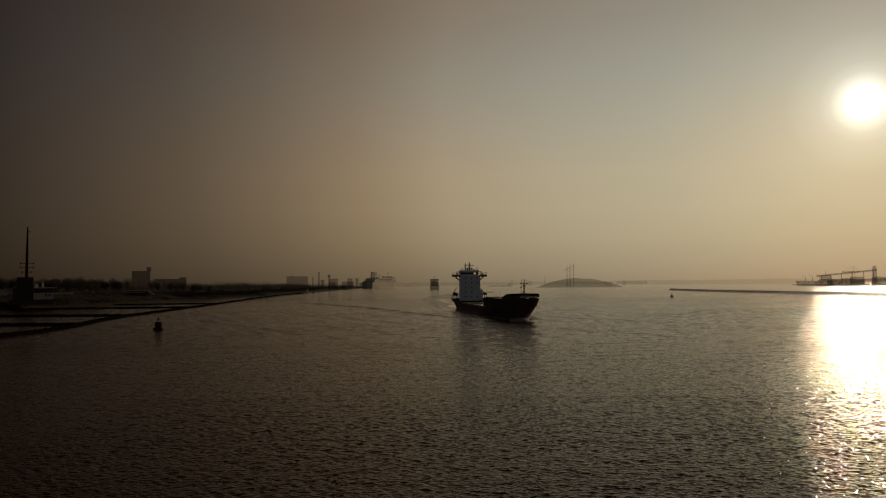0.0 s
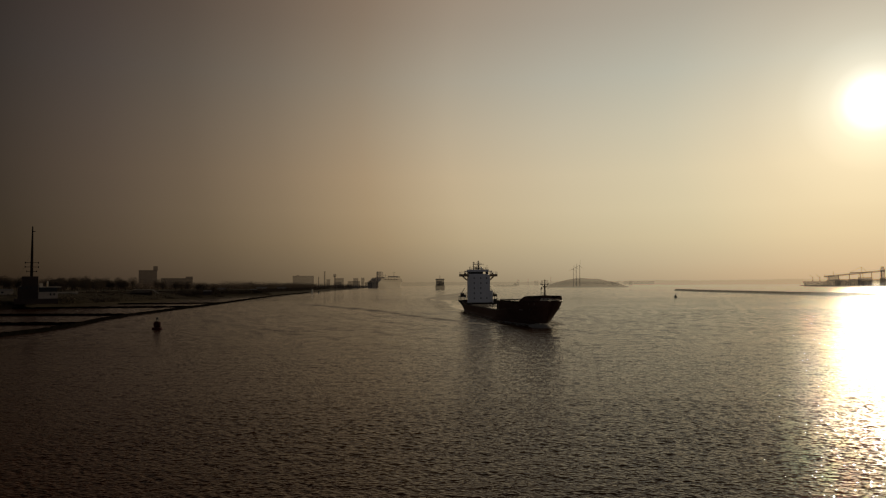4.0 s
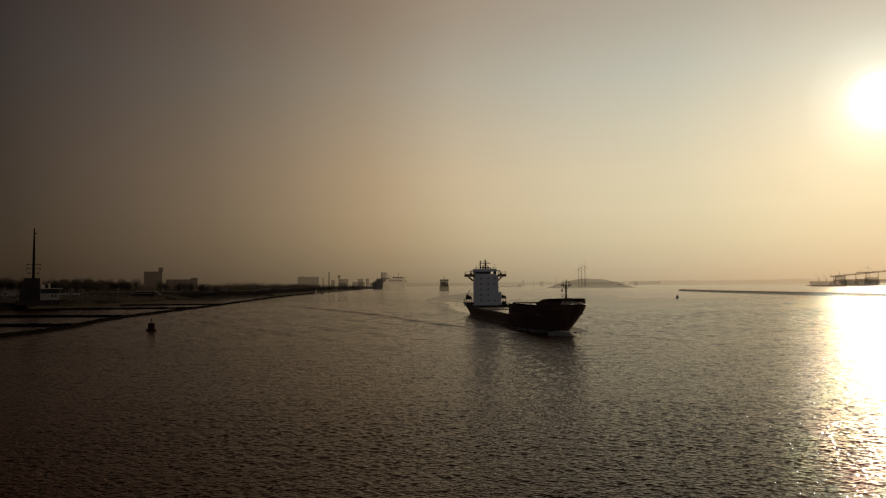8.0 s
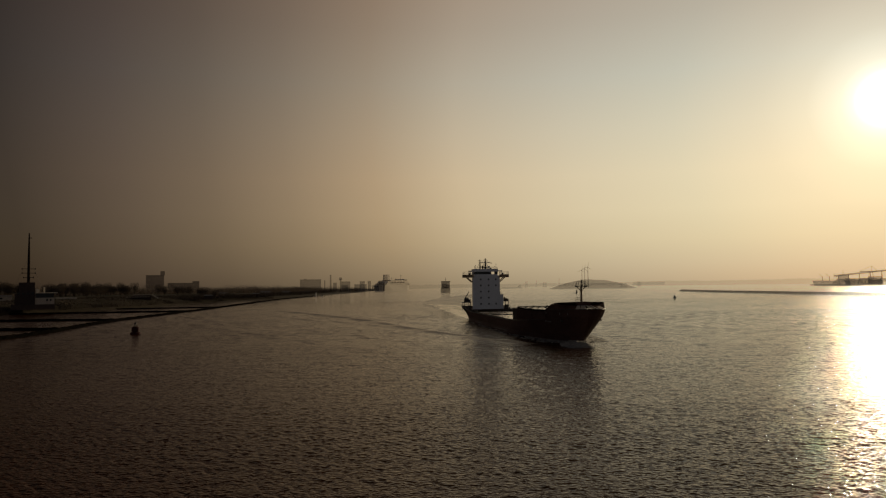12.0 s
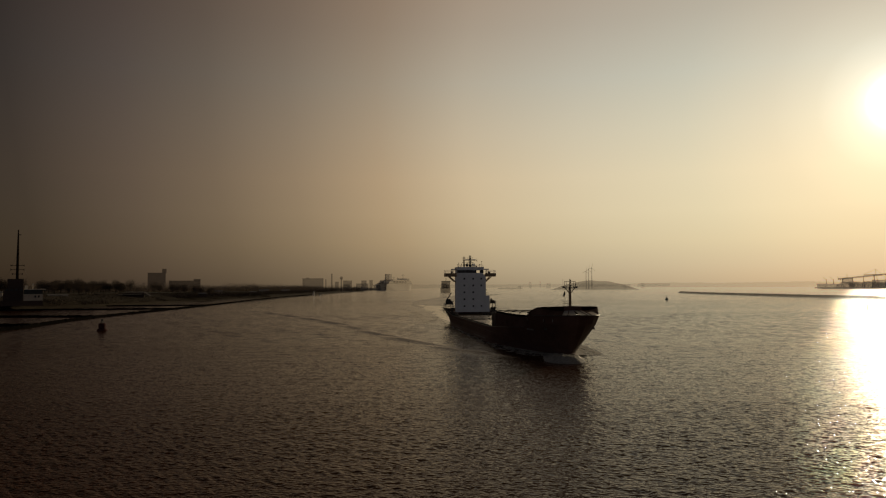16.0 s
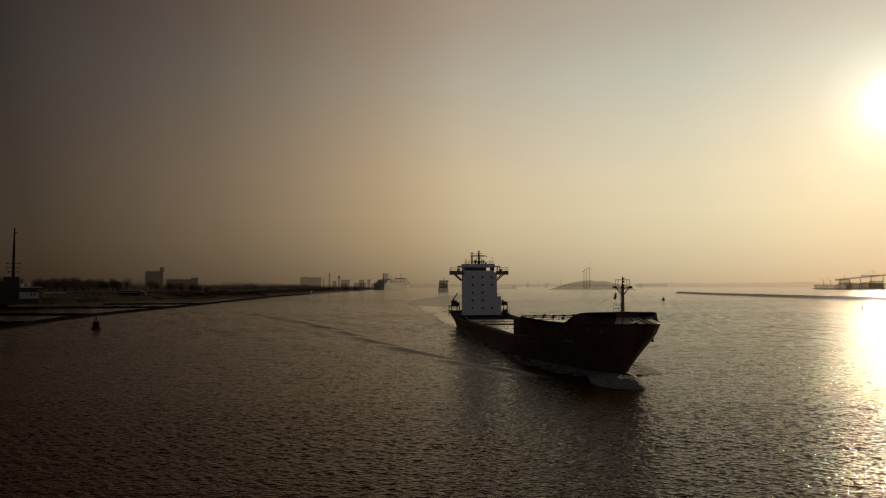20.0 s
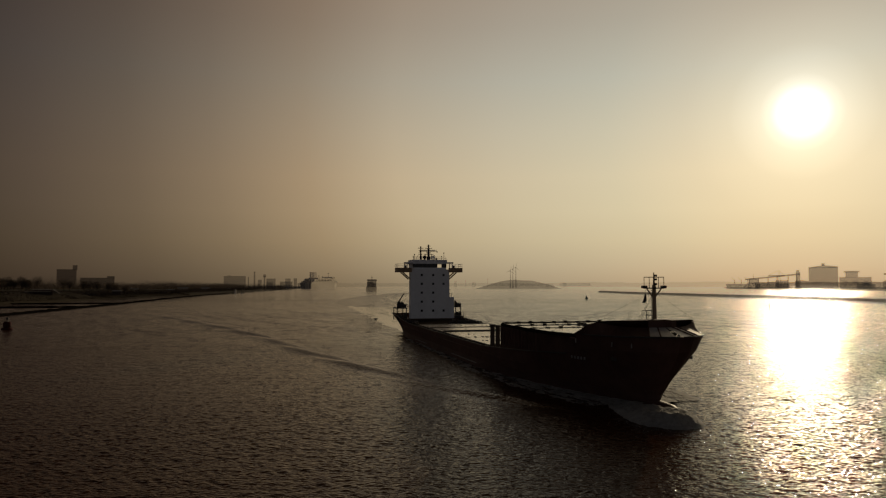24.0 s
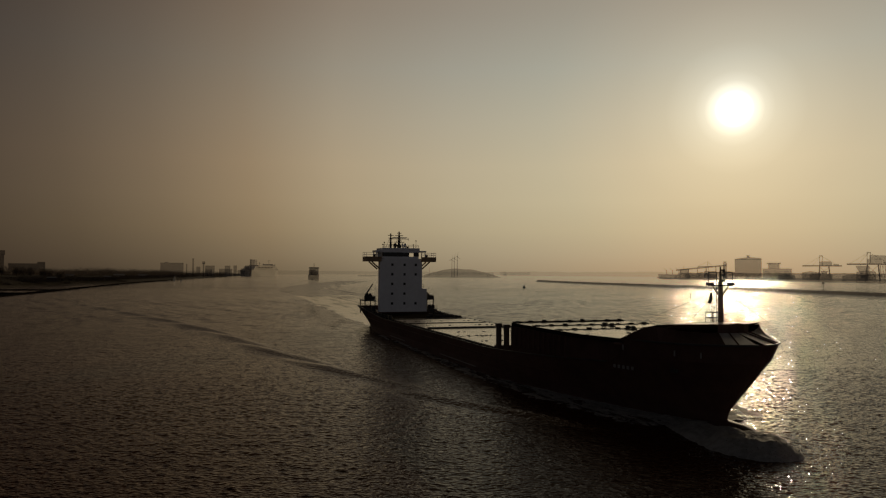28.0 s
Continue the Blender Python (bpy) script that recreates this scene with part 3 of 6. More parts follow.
            box(bm, x - 0.08, x + 0.08, min(s * 9.6, s * 10.1), max(s * 9.6, s * 10.1), 3.7, 4.55)
            part("coaming_bracket", bm, STEEL, ship)
    # raised deck, added and darkened for the house's shadow; winches and bollards along its edge
    bm = B()
    box(bm, FRONT + 1.3, -107, -9.3, 9.8, 3.72, 4.55)
    part("working_deck", bm, ROUGH_DECK, ship, "added deck before the house, darkened for its shadow")
    rnd = random.Random(41)
    for i in range(9):
        x, y = -109.5 + rnd.uniform(-4, 1), 1.2 + i * 1.0
        h = rnd.uniform(0.5, 1.2)
        bm = B()
        tube(bm, (x, y - 0.5, 4.55 + h * 0.55), (x, y + 0.4, 4.55 + h * 0.55), h * 0.5, n=9)
        box(bm, x - 0.4, x + 0.4, y - 0.6, y - 0.45, 4.55, 4.55 + h)
        box(bm, x - 0.3, x + 0.5, y - 0.2, y + 0.3, 4.55, 4.7)
        part("winch", bm, STEEL, ship)
    for s in (-1, 1):
        for i in range(6):
            bm = B()
            x = -112 - i * 3.6
            lathe(bm, [(0.26, 4.5), (0.2, 4.6), (0.2, 5.1), (0.3, 5.2), (0.02, 5.25)], 8, x, s * 8.9)
            lathe(bm, [(0.26, 4.5), (0.2, 4.6), (0.2, 5.1), (0.3, 5.2), (0.02, 5.25)], 8, x + 0.9, s * 8.9)
            part("bollard", bm, STEEL, ship)
    for s in (-1, 1):
        for i in range(12):
            bm = B()
            x = -33.4 + i * 1.5
            box(bm, x - 0.1, x + 0.1, min(s * 9.9, s * 10.08), max(s * 9.9, s * 10.08), 5.7, 8.45)
            part("stiffener", bm, HULL, ship)
        for i in range(30):
            bm = B()
            x = -138 + i * 3.3
            y = half_at(x, 4.6)
            box(bm, x - 0.08, x + 0.08, min(s * (y - 0.35), s * (y - 0.05)), max(s * (y - 0.35), s * (y - 0.05)), 3.6, top_z(x) + 0.35)
            part("rail_post", bm, STEEL, ship)
    for x, y in ((-25.6, 1.0), (-24.2, 1.4), (-19.6, 1.0), (-18.6, 1.2)):
        bm = B()
        box(bm, x - 0.4, x + 0.4, y - 0.35, y + 0.35, 8.96, 9.12)
        tube(bm, (x - 0.3, y, 9.25), (x + 0.3, y, 9.25), 0.2, n=8)
        part("hatch_gear", bm, STEEL, ship)
    # container feet on the covers
    rnd = random.Random(5)
    bm = B()
    for line, half, z in ((-105.3, 9, 4.65), (-98.5, 9, 4.65), (-92.8, 9, 4.65), (-91.4, 9, 4.65), (-85, 9, 4.65), (-78.6, 9, 4.65), (-76.2, 9, 4.65), (-68, 9, 4.65), (-60.5, 9, 4.65),
                          (-59, 9, 4.65), (-50, 9, 4.65), (-42.3, 9, 4.65), (-33.4, 9.3, 8.95), (-27.6, 9.3, 8.95), (-26.6, 9.3, 8.95), (-20.8, 9.3, 8.95), (-19.8, 9.3, 8.95), (-14, 8.6, 8.95)):
        y = -half
        while y < half:
            w = rnd.uniform(0.25, 0.6)
            if rnd.random() < 0.5:
                box(bm, line - 0.2, line + 0.2, y, y + w, z, z + rnd.uniform(0.04, 0.13))
            y += w + rnd.uniform(0.3, 1.3)
    tagged(part("container_feet", bm, STEEL, ship), kind="stuff")
    # cell guide posts between the holds
    for x in (-38.9, -35.9):
        for y in (-9.8,):
            bm = B()
            box(bm, x - 0.3, x + 0.3, y - 0.34, y + 0.34, 3.7, 8.15)
            box(bm, x - 0.38, x + 0.38, y - 0.44, y + 0.44, 8.15, 8.55)
            part("lashing_post", bm, STEEL, ship)
    deckhouse(ship)
    fore_mast(ship)
    name_bars(ship)
    return ship


def whaleback(ship):
    """The weather cover: a raised roof that narrows forward, with sloping plates down to the rim of the bow."""
    deck = [hull_half(0.94 + 0.06 * i / 120, 9.7) for i in range(121)]
    xs = [-7.2, -5.6, -4.2, -2.8, -1.4, 0.0, 1.2, 2.4, 3.5, 4.4, 5.2, 5.8]
    rim = [(x, float(np.interp(x, [p[0] for p in deck], [p[1] for p in deck]))) for x in xs]
    edge = [(-7.2, 8.3, 9.0), (-5.7, 8.0, 9.65), (-4.4, 7.7, 10.25), (-3.2, 7.4, 10.65), (-2.1, 7.0, 10.92), (-1.3, 6.2, 11.05),
            (-0.6, 5.2, 11.1), (0.2, 4.1, 11.13), (1.0, 3.0, 11.16), (1.7, 2.0, 11.18), (2.2, 1.0, 11.2), (2.4, 0.0, 11.2)]
    drop = [0, 0, 0, 0, 0.15, 0.45, 0.7, 0.85, 0.9, 0.9, 0.9, 0.9]
    n, front = len(rim), 9
    bm = B()
    for side in (-1, 1):
        b = [bm.verts.new((x, side * w, z)) for x, w, z in edge]
        c = [bm.verts.new((x, 0, z + 0.12)) for x, w, z in edge]
        for i in range(n - 1):
            bm.faces.new((b[i], b[i + 1], c[i + 1], c[i]))
    bmesh.ops.remove_doubles(bm, verts=bm.verts, dist=0.005)
    part("whaleback_roof", bm, HULL, ship, "dark weather cover over the forecastle")
    for side in (-1, 1):
        low = [Vector((x, side * max(y, 0.02), top_z(x))) for x, y in rim]
        high = [Vector((x, side * max(w, 0.02), z - d)) for (x, w, z), d in zip(edge, drop)]
        bm = B()
        a, b = [bm.verts.new(v) for v in low[:front + 1]], [bm.verts.new(v) for v in high[:front + 1]]
        for i in range(front):
            bm.faces.new((a[i], a[i + 1], b[i + 1], b[i]))
        part("whaleback_side", bm, HULL, ship)
        # only the front plates get the pale glare colour, the sides stay dark
        for i in range(front, n - 1):
            bm = B()
            vs = [bm.verts.new(v) for v in (low[i], low[i + 1], high[i + 1], high[i])]
            bm.faces.new(vs)
            part("bow_plate", bm, PLATE, ship, "sloping plate on the bow, sun glare painted pale")
        for i in (front, front + 1):
            bm = B()
            up = Vector((0, 0, 0.06))
            tube(bm, low[i] + up, high[i] + up, 0.08, n=5)
            part("rib", bm, HULL, ship)
        bm = B()
        for i in range(front, n - 1):
            (xa, wa, za), (xb, wb, zb) = edge[i], edge[i + 1]
            bm.faces.new([bm.verts.new(v) for v in ((xa, side * wa, za), (xb, side * wb, zb), high[i + 1], high[i])])
        part("roof_fascia", bm, HULL, ship)
        bm = B()
        pipe(bm, low, 0.12)
        part("bow_rim", bm, STEEL, ship)


FRONT = -135.0


def deckhouse(ship):
    bm = B()
    box(bm, FRONT - 2.2, FRONT, -6.35, 6.35, 4.2, 20.4)
    box(bm, FRONT - 12, FRONT - 2.2, -3.6, 6.3, 4.2, 20.4)
    house = part("deckhouse", bm, WHITE, ship, "tall white accommodation block")
    bm = B()
    box(bm, FRONT - 12, FRONT - 0.1, 6.36, 7.9, 4.2, 11.6)
    part("side_house", bm, WHITE, house)
    bm = B()
    box(bm, FRONT - 14, FRONT + 1.2, -8.2, 9.2, 3.7, 4.85)
    part("house_plinth", bm, HULL, house)
    for row, z in enumerate((7.3, 10.15, 13.0, 15.8, 18.6)):
        for y in ((-2.7, 1.0, 4.4) if row in (0, 3, 4) else (-2.7, 1.0)):
            win = B()
            box(win, FRONT + 0.004, FRONT + 0.06, y - 0.34, y + 0.34, z - 0.36, z + 0.36)
            box(win, FRONT + 0.06, FRONT + 0.10, y - 0.26, y + 0.26, z - 0.28, z + 0.28)
            part("window", win, GLASS, house, "small dark square window")
    # wheelhouse
    bm = B()
    box(bm, FRONT - 8, FRONT - 0.4, -5.4, 5.4, 20.4, 21.0)
    box(bm, FRONT - 8, FRONT - 0.1, -5.6, 5.6, 22.2, 23.5)
    wheel = part("wheelhouse", bm, WHITE, ship)
    for i in range(7):
        y = -4.8 + i * 1.6
        bm = B()
        box(bm, FRONT - 0.7, FRONT - 0.62, y - 0.72, y + 0.72, 21.0, 22.2)
        if i == 5:
            bm.free()
            continue
        part("bridge_window", bm, GLASS, wheel)
    for y in (-5.3, -4.0, -2.4, -0.8, 0.8, 2.4, 4.0, 5.3):
        bm = B()
        box(bm, FRONT - 0.75, FRONT - 0.45, y - 0.1, y + 0.1, 21.0, 22.2)
        part("mullion", bm, STEEL, wheel)
    bm = B()
    box(bm, FRONT - 7.9, FRONT - 7.6, -5.4, 0.6, 21.0, 22.2)
    part("rear_wall", bm, WHITE, wheel)
    # bridge wings
    for s in (-1, 1):
        bm = B()
        box(bm, FRONT - 4.5, FRONT + 0.4, min(s * 6.0, s * 10.6), max(s * 6.0, s * 10.6), 19.5, 19.75)
        box(bm, FRONT + 0.2, FRONT + 0.4, min(s * 6.0, s * 10.6), max(s * 6.0, s * 10.6), 19.75, 20.9)
        box(bm, FRONT - 4.5, FRONT + 0.2, min(s * 10.4, s * 10.6), max(s * 10.4, s * 10.6), 19.75, 20.9)
        wing = part("bridge_wing", bm, BUFF, ship, "overhanging buff-painted bridge wing")
        bm = B()
        tube(bm, (FRONT - 0.3, s * 8.8, 19.5), (FRONT - 0.3, s * 6.3, 17.3), 0.22, n=6)
        part("bracket", bm, BUFF, wing)
        bm = B()
        tube(bm, (FRONT - 4.0, s * 8.8, 19.5), (FRONT - 4.0, s * 6.3, 17.3), 0.22, n=6)
        part("bracket", bm, BUFF, wing)
        rail("wing_rail", wing, [(FRONT + 0.3, s * 6.2, 20.9), (FRONT + 0.3, s * 10.5, 20.9), (FRONT - 4.4, s * 10.5, 20.9)], 1.2, 2, 2.0, WHITE, 0.05)
        bm = B()
        box(bm, FRONT - 0.5, FRONT - 0.2, min(s * 7.25, s * 7.5), max(s * 7.25, s * 7.5), 19.75, 22.7)
        box(bm, FRONT - 4.2, FRONT - 3.9, min(s * 7.25, s * 7.5), max(s * 7.25, s * 7.5), 19.75, 22.7)
        box(bm, FRONT - 4.4, FRONT - 0.1, min(s * 5.61, s * 7.7), max(s * 5.61, s * 7.7), 22.35, 22.75)
        part("wing_canopy", bm, WHITE, wing, "white canopy beside the wheelhouse")
        bm = B()
        box(bm, FRONT - 1.2, FRONT - 0.5, s * 7.9 - 0.35, s * 7.9 + 0.35, 19.75, 21.7)
        part("wing_console", bm, STEEL, wing)
    rail("roof_rail", ship, [(FRONT - 0.3, -5.3, 23.5), (FRONT - 0.3, 5.3, 23.5)], 0.9, 2, 1.5, STEEL, 0.04)
    # masts on the wheelhouse roof
    bm = B()
    tube(bm, (FRONT - 5, 0.6, 23.5), (FRONT - 5, 0.6, 28.6), 0.5, 0.2, 8)
    mast = part("radar_mast", bm, STEEL, ship)
    for z, w in ((24.6, 2.2), (25.4, 1.6), (26.4, 2.1), (27.4, 1.2), (28.1, 0.6)):
        bm = B()
        box(bm, FRONT - 5.2, FRONT - 4.8, 0.6 - w, 0.6 + w, z - 0.08, z + 0.08)
        part("yard", bm, STEEL, mast)
    for y, z in ((-0.6, 26.5), (1.9, 26.5)):
        bm = B()
        box(bm, FRONT - 5.0, FRONT - 4.2, y - 0.9, y + 0.9, z + 0.1, z + 0.35)
        part("radar_scanner", bm, WHITE, mast)
    bm = B()
    tube(bm, (FRONT - 5, -2.0, 23.5), (FRONT - 5, -2.0, 28.0), 0.34, 0.2, 8)
    second = part("signal_mast", bm, STEEL, ship)
    for z, w in ((27.4, 0.9), (26.6, 0.7), (25.4, 0.5)):
        bm = B()
        box(bm, FRONT - 5.15, FRONT - 4.85, -2 - w, -2 + w, z - 0.08, z + 0.08)
        part("yard", bm, STEEL, second)
    for x, y, r in ((-4, -0.9, 0.55), (-3.5, 2.1, 0.4), (-4.5, 1.6, 0.35)):
        bm = B()
        lathe(bm, [(r * 0.5, 23.5), (r * 0.6, 23.9), (r, 24.2), (r * 1.0, 24.7), (r * 0.5, 25.0), (0.05, 25.05)], 10, FRONT + x, y)
        part("antenna_dome", bm, WHITE if y > 0 else STEEL, ship, smooth=True)
    for y, h in ((-4.7, 1.6), (5.0, 2.2), (4.2, 1.0), (-5.1, 1.0)):
        bm = B()
        tube(bm, (FRONT - 2, y, 23.5), (FRONT - 2, y, 23.5 + h), 0.07, 0.05, 5)
        box(bm, FRONT - 2.15, FRONT - 1.85, y - 0.15, y + 0.15, 23.4 + h, 23.7 + h)
        part("whip_aerial", bm, STEEL, ship)
    for y, z, w, h in ((0.6, 24.1, 1.1, 0.9), (0.6, 25.9, 0.7, 0.5), (0.6, 27.0, 0.5, 0.5), (-2.0, 24.4, 0.6, 0.7), (-2.0, 26.4, 0.5, 0.5), (3.2, 23.9, 0.5, 0.6)):
        bm = B()
        box(bm, FRONT - 5.4, FRONT - 4.6, y - w / 2, y + w / 2, z - h / 2, z + h / 2)
        part("lamp_box", bm, STEEL, ship)
    bm = B()
    for y0, z0, y1, z1 in ((0.6, 26.4, 3.6, 26.3), (3.3, 26.0, 3.3, 27.0), (3.6, 25.9, 3.6, 26.6), (0.6, 28.0, 2.0, 23.6), (0.6, 28.0, -0.9, 23.6), (-2.0, 27.0, -3.6, 23.6)):
        tube(bm, (FRONT - 5, y0, z0), (FRONT - 5, y1, z1), 0.05, n=4)
    part("rigging", bm, STEEL, ship)
    # funnel behind the house
    bm = B()
    box(bm, FRONT - 15.5, FRONT - 12.5, -2.8, 2.8, 4.2, 21.0)
    part("funnel", bm, BUFF, ship)
    # stern platforms, one with a davit crane, one with the rescue boat
    for s, x, y0, y1, z in ((-1, FRONT - 6, -10.3, -6.9, 7.9), (1, FRONT - 6, 8.0, 11.0, 8.2)):
        bm = B()
        box(bm, x - 3.5, x + 3.5, y0, y1, z, z + 0.3)
        plat = part("boat_platform", bm, STEEL, ship)
        for px in (x - 3.2, x + 3.2):
            for py in (y0 + 0.2, y1 - 0.2):
                bm = B()
                tube(bm, (px, py, 4.2), (px, py, z), 0.16, n=6)
                part("stanchion", bm, STEEL, plat)
        rail("platform_rail", plat, [(x + 3.4, y0 + 0.1, z + 0.3), (x + 3.4, y1 - 0.1, z + 0.3)], 1.1, 2, 1.2, STEEL, 0.05)
    bm = B()
    tube(bm, (FRONT - 4, -9.2, 8.2), (FRONT - 4, -9.2, 10.2), 0.5, 0.35, 8)
    crane = part("davit", bm, STEEL, ship)
    bm = B()
    tube(bm, (FRONT - 4, -9.6, 9.8), (FRONT - 4, -7.6, 12.9), 0.22, 0.16, 6)
    part("jib", bm, STEEL, crane)
    bm = B()
    box(bm, FRONT - 6.5, FRONT - 2.0, -9.6, -7.3, 8.3, 9.3)
    part("liferaft_rack", bm, STEEL, ship)
    bm = B()
    tube(bm, (FRONT - 4, 9.3, 8.5), (FRONT - 4, 9.3, 10.4), 0.35, 0.3, 8)
    box(bm, FRONT - 5.5, FRONT - 2.5, 8.7, 10.8, 8.5, 9.4)
    part("rescue_boat_cradle", bm, STEEL, ship)
    for x, y, z, w, h in ((-3, -9.7, 8.2, 0.8, 1.7), (-4.5, -8.3, 9.3, 1.2, 0.5), (-2.6, 9.0, 8.5, 0.7, 1.5), (-3.2, 10.1, 8.5, 1.1, 0.9), (-2.4, 9.4, 5.6, 1.4, 0.9), (-1.5, 10.2, 5.4, 0.8, 1.2), (-3, -9.2, 4.2, 1.4, 1.6), (-4, -7.4, 4.2, 1.0, 1.9)):
        bm = B()
        box(bm, FRONT + x - 0.5, FRONT + x + 0.5, y - w / 2, y + w / 2, z, z + h)
        box(bm, FRONT + x - 0.3, FRONT + x + 0.3, y - w / 4, y + w / 4, z + h, z + h + 0.3)
        part("deck_gear", bm, STEEL, ship)
    rail("port_rail", ship, [(FRONT + 1, 8.2, 5.6), (FRONT + 1, 10.8, 5.6)], 1.1, 2, 0.9, STEEL, 0.05)
    rail("house_rail", ship, [(FRONT - 3, 6.4, 11.6), (FRONT - 3, 7.8, 11.6)], 1.1, 2, 0.8, STEEL, 0.05)
    bm = B()
    tube(bm, (FRONT - 3, 6.6, 11.6), (FRONT - 3, 6.6, 14.2), 0.14, n=6)
    tube(bm, (FRONT - 3, 6.6, 14.2), (FRONT - 3, 7.4, 13.8), 0.1, n=6)
    part("vent_pipe", bm, STEEL, ship)
    bm = B()
    box(bm, FRONT - 2, FRONT + 1, 8.2, 10.8, 4.2, 5.6)
    part("winch", bm, STEEL, ship)
    rail("stern_rail", ship, [(STERN + 0.5, -9.0, 6.0), (STERN + 0.5, 9.0, 6.0)], 1.1, 3, 1.8)


def fore_mast(ship):
    bm = B()
    tube(bm, (-0.2, 0, 11.6), (-0.2, 0, 16.2), 0.30, 0.24, 10)
    tube(bm, (-0.2, 0, 16.2), (-0.2, 0, 17.8), 0.16, 0.08, 6)
    mast = part("fore_mast", bm, BUFF, ship, "buff steel foremast with a light platform")
    mast.matrix_basis = pose(0, 0, -0.5)
    bm = B()
    box(bm, -0.9, 0.5, -1.1, 1.1, 15.7, 15.85)
    crow = part("lamp_platform", bm, STEEL, mast)
    rail("platform_rail", crow, [(0.45, -1.05, 15.85), (0.45, 1.05, 15.85), (-0.85, 1.05, 15.85), (-0.85, -1.05, 15.85), (0.45, -1.05, 15.85)], 1.35, 1, 2.4, STEEL, 0.045)
    for y in (-1.4, 1.4):
        bm = B()
        tube(bm, (-0.2, 0, 14.4), (-0.2, y * 0.75, 15.7), 0.09, n=6)
        part("strut", bm, BUFF, mast)
        bm = B()
        box(bm, -0.5, 0.1, y - 0.28, y + 0.28, 15.75, 16.1)
        part("deck_lamp", bm, STEEL, mast)
    for z in (16.3, 16.9, 17.4):
        bm = B()
        box(bm, 0.1, 0.4, -0.12, 0.12, z - 0.13, z + 0.13)
        part("mast_light", bm, STEEL, mast)
    bm = B()
    for k in range(12):
        box(bm, -0.62, -0.58, -0.2, 0.2, 11.9 + 0.32 * k, 11.95 + 0.32 * k)
    tube(bm, (-0.6, -0.2, 11.7), (-0.6, -0.2, 15.7), 0.03, n=4)
    tube(bm, (-0.6, 0.2, 11.7), (-0.6, 0.2, 15.7), 0.03, n=4)
    part("ladder", bm, STEEL, mast)
    bm = B()
    for p in ((-9, -3.2, 11.6), (-9, 3.2, 11.6), (2.8, -4, 11.7), (2.8, 4, 11.7)):
        tube(bm, (-0.2, 0, 15.3), p, 0.014, n=4)
    tube(bm, (-0.2, -1.2, 15.7), (-0.2, -1.2, 11.7), 0.015, n=4)
    part("stay_wires", bm, STEEL, mast)
    bm = B()
    prism(bm, [(-1.15, 14.9), (-1.35, 15.0), (-1.55, 14.2), (-1.75, 13.9), (-1.35, 13.8), (-1.1, 14.2)], 0, -0.22, -0.16)
    part("pennant", bm, STEEL, mast, "small limp dark signal flag")
    rail("mast_cage", ship, [(-0.9, -1.4, 11.2), (0.3, -1.4, 11.2), (0.3, -0.5, 11.2), (-0.9, -0.5, 11.2), (-0.9, -1.4, 11.2)], 1.15, 2, 1.2, STEEL, 0.03)
    # anchors and fairleads on the bow
    for s in (-1, 1):
        bm = B()
        x, y = hull_half(0.965, 6.4)
        y -= 0.12
        box(bm, x - 0.5, x + 0.4, s * y - 0.2, s * y + 0.2, 5.9, 6.3)
        box(bm, x - 0.12, x + 0.05, s * y - 0.2, s * y + 0.2, 6.0, 7.0)
        part("anchor", bm, STEEL, ship, "dark stockless anchor housed on the bow")
        for fx in (-6.6, 0.2, 2.6):
            u = (fx - STERN) / (stem_x(8.1) - STERN)
            x, y = hull_half(u, 8.1)
            bm = B()
            box(bm, x - 0.07, x + 0.07, s * y - 0.06, s * y + 0.06, 7.8, 8.4)
            if s > 0:
                bm.free()
                continue
            part("fairlead", bm, LETTER, ship, "small mooring fairlead in the bulwark")
        # light glimpses of foam and boot line, put in as thin bars
        for xa, xb in ((-106, -92), (-66, -47)):
            bm = B()
            ya, yb = (hull_half((v - STERN) / (stem_x(0.7) - STERN), 0.7)[1] for v in (xa, xb))
            tube(bm, (xa, s * (ya + 0.04), 0.75), (xb, s * (yb + 0.04), 0.75), 0.09, n=5)
            part("fender_bar", bm, LETTER, ship)


def name_bars(ship):
    """The unreadable name on the bow, as plain bars."""
    for i in range(5):
        for s in (-1, 1):
            bm = B()
            x = -9.5 + i * 0.66
            u = (x - STERN) / (stem_x(5.7) - STERN)
            y = hull_half(u, 5.7)[1]
            box(bm, x, x + 0.42, s * y - 0.05, s * y + 0.05, 5.45, 5.85)
            part("name_bar", bm, LETTER, ship, "dim light lettering bar")


SHIP_ROWS = [(0, 34.17, 294.47, -82.44), (4, 39.0, 259.37, -81.89), (8, 44.14, 224.32, -81.43), (12, 49.54, 189.31, -81.04),
             (16, 55.15, 154.33, -80.74), (20, 60.92, 119.38, -80.51), (24, 66.81, 84.44, -80.37), (28, 72.76, 49.52, -80.31)]
main_ship = container_ship()


# ---- the ship's waves ----
ARM = [(12, -1), (9, -10.5), (-4, -17), (-22, -24), (-33, -28), (-55, -34), (-83, -42), (-130, -52), (-178, -66), (-250, -92), (-330, -122)]


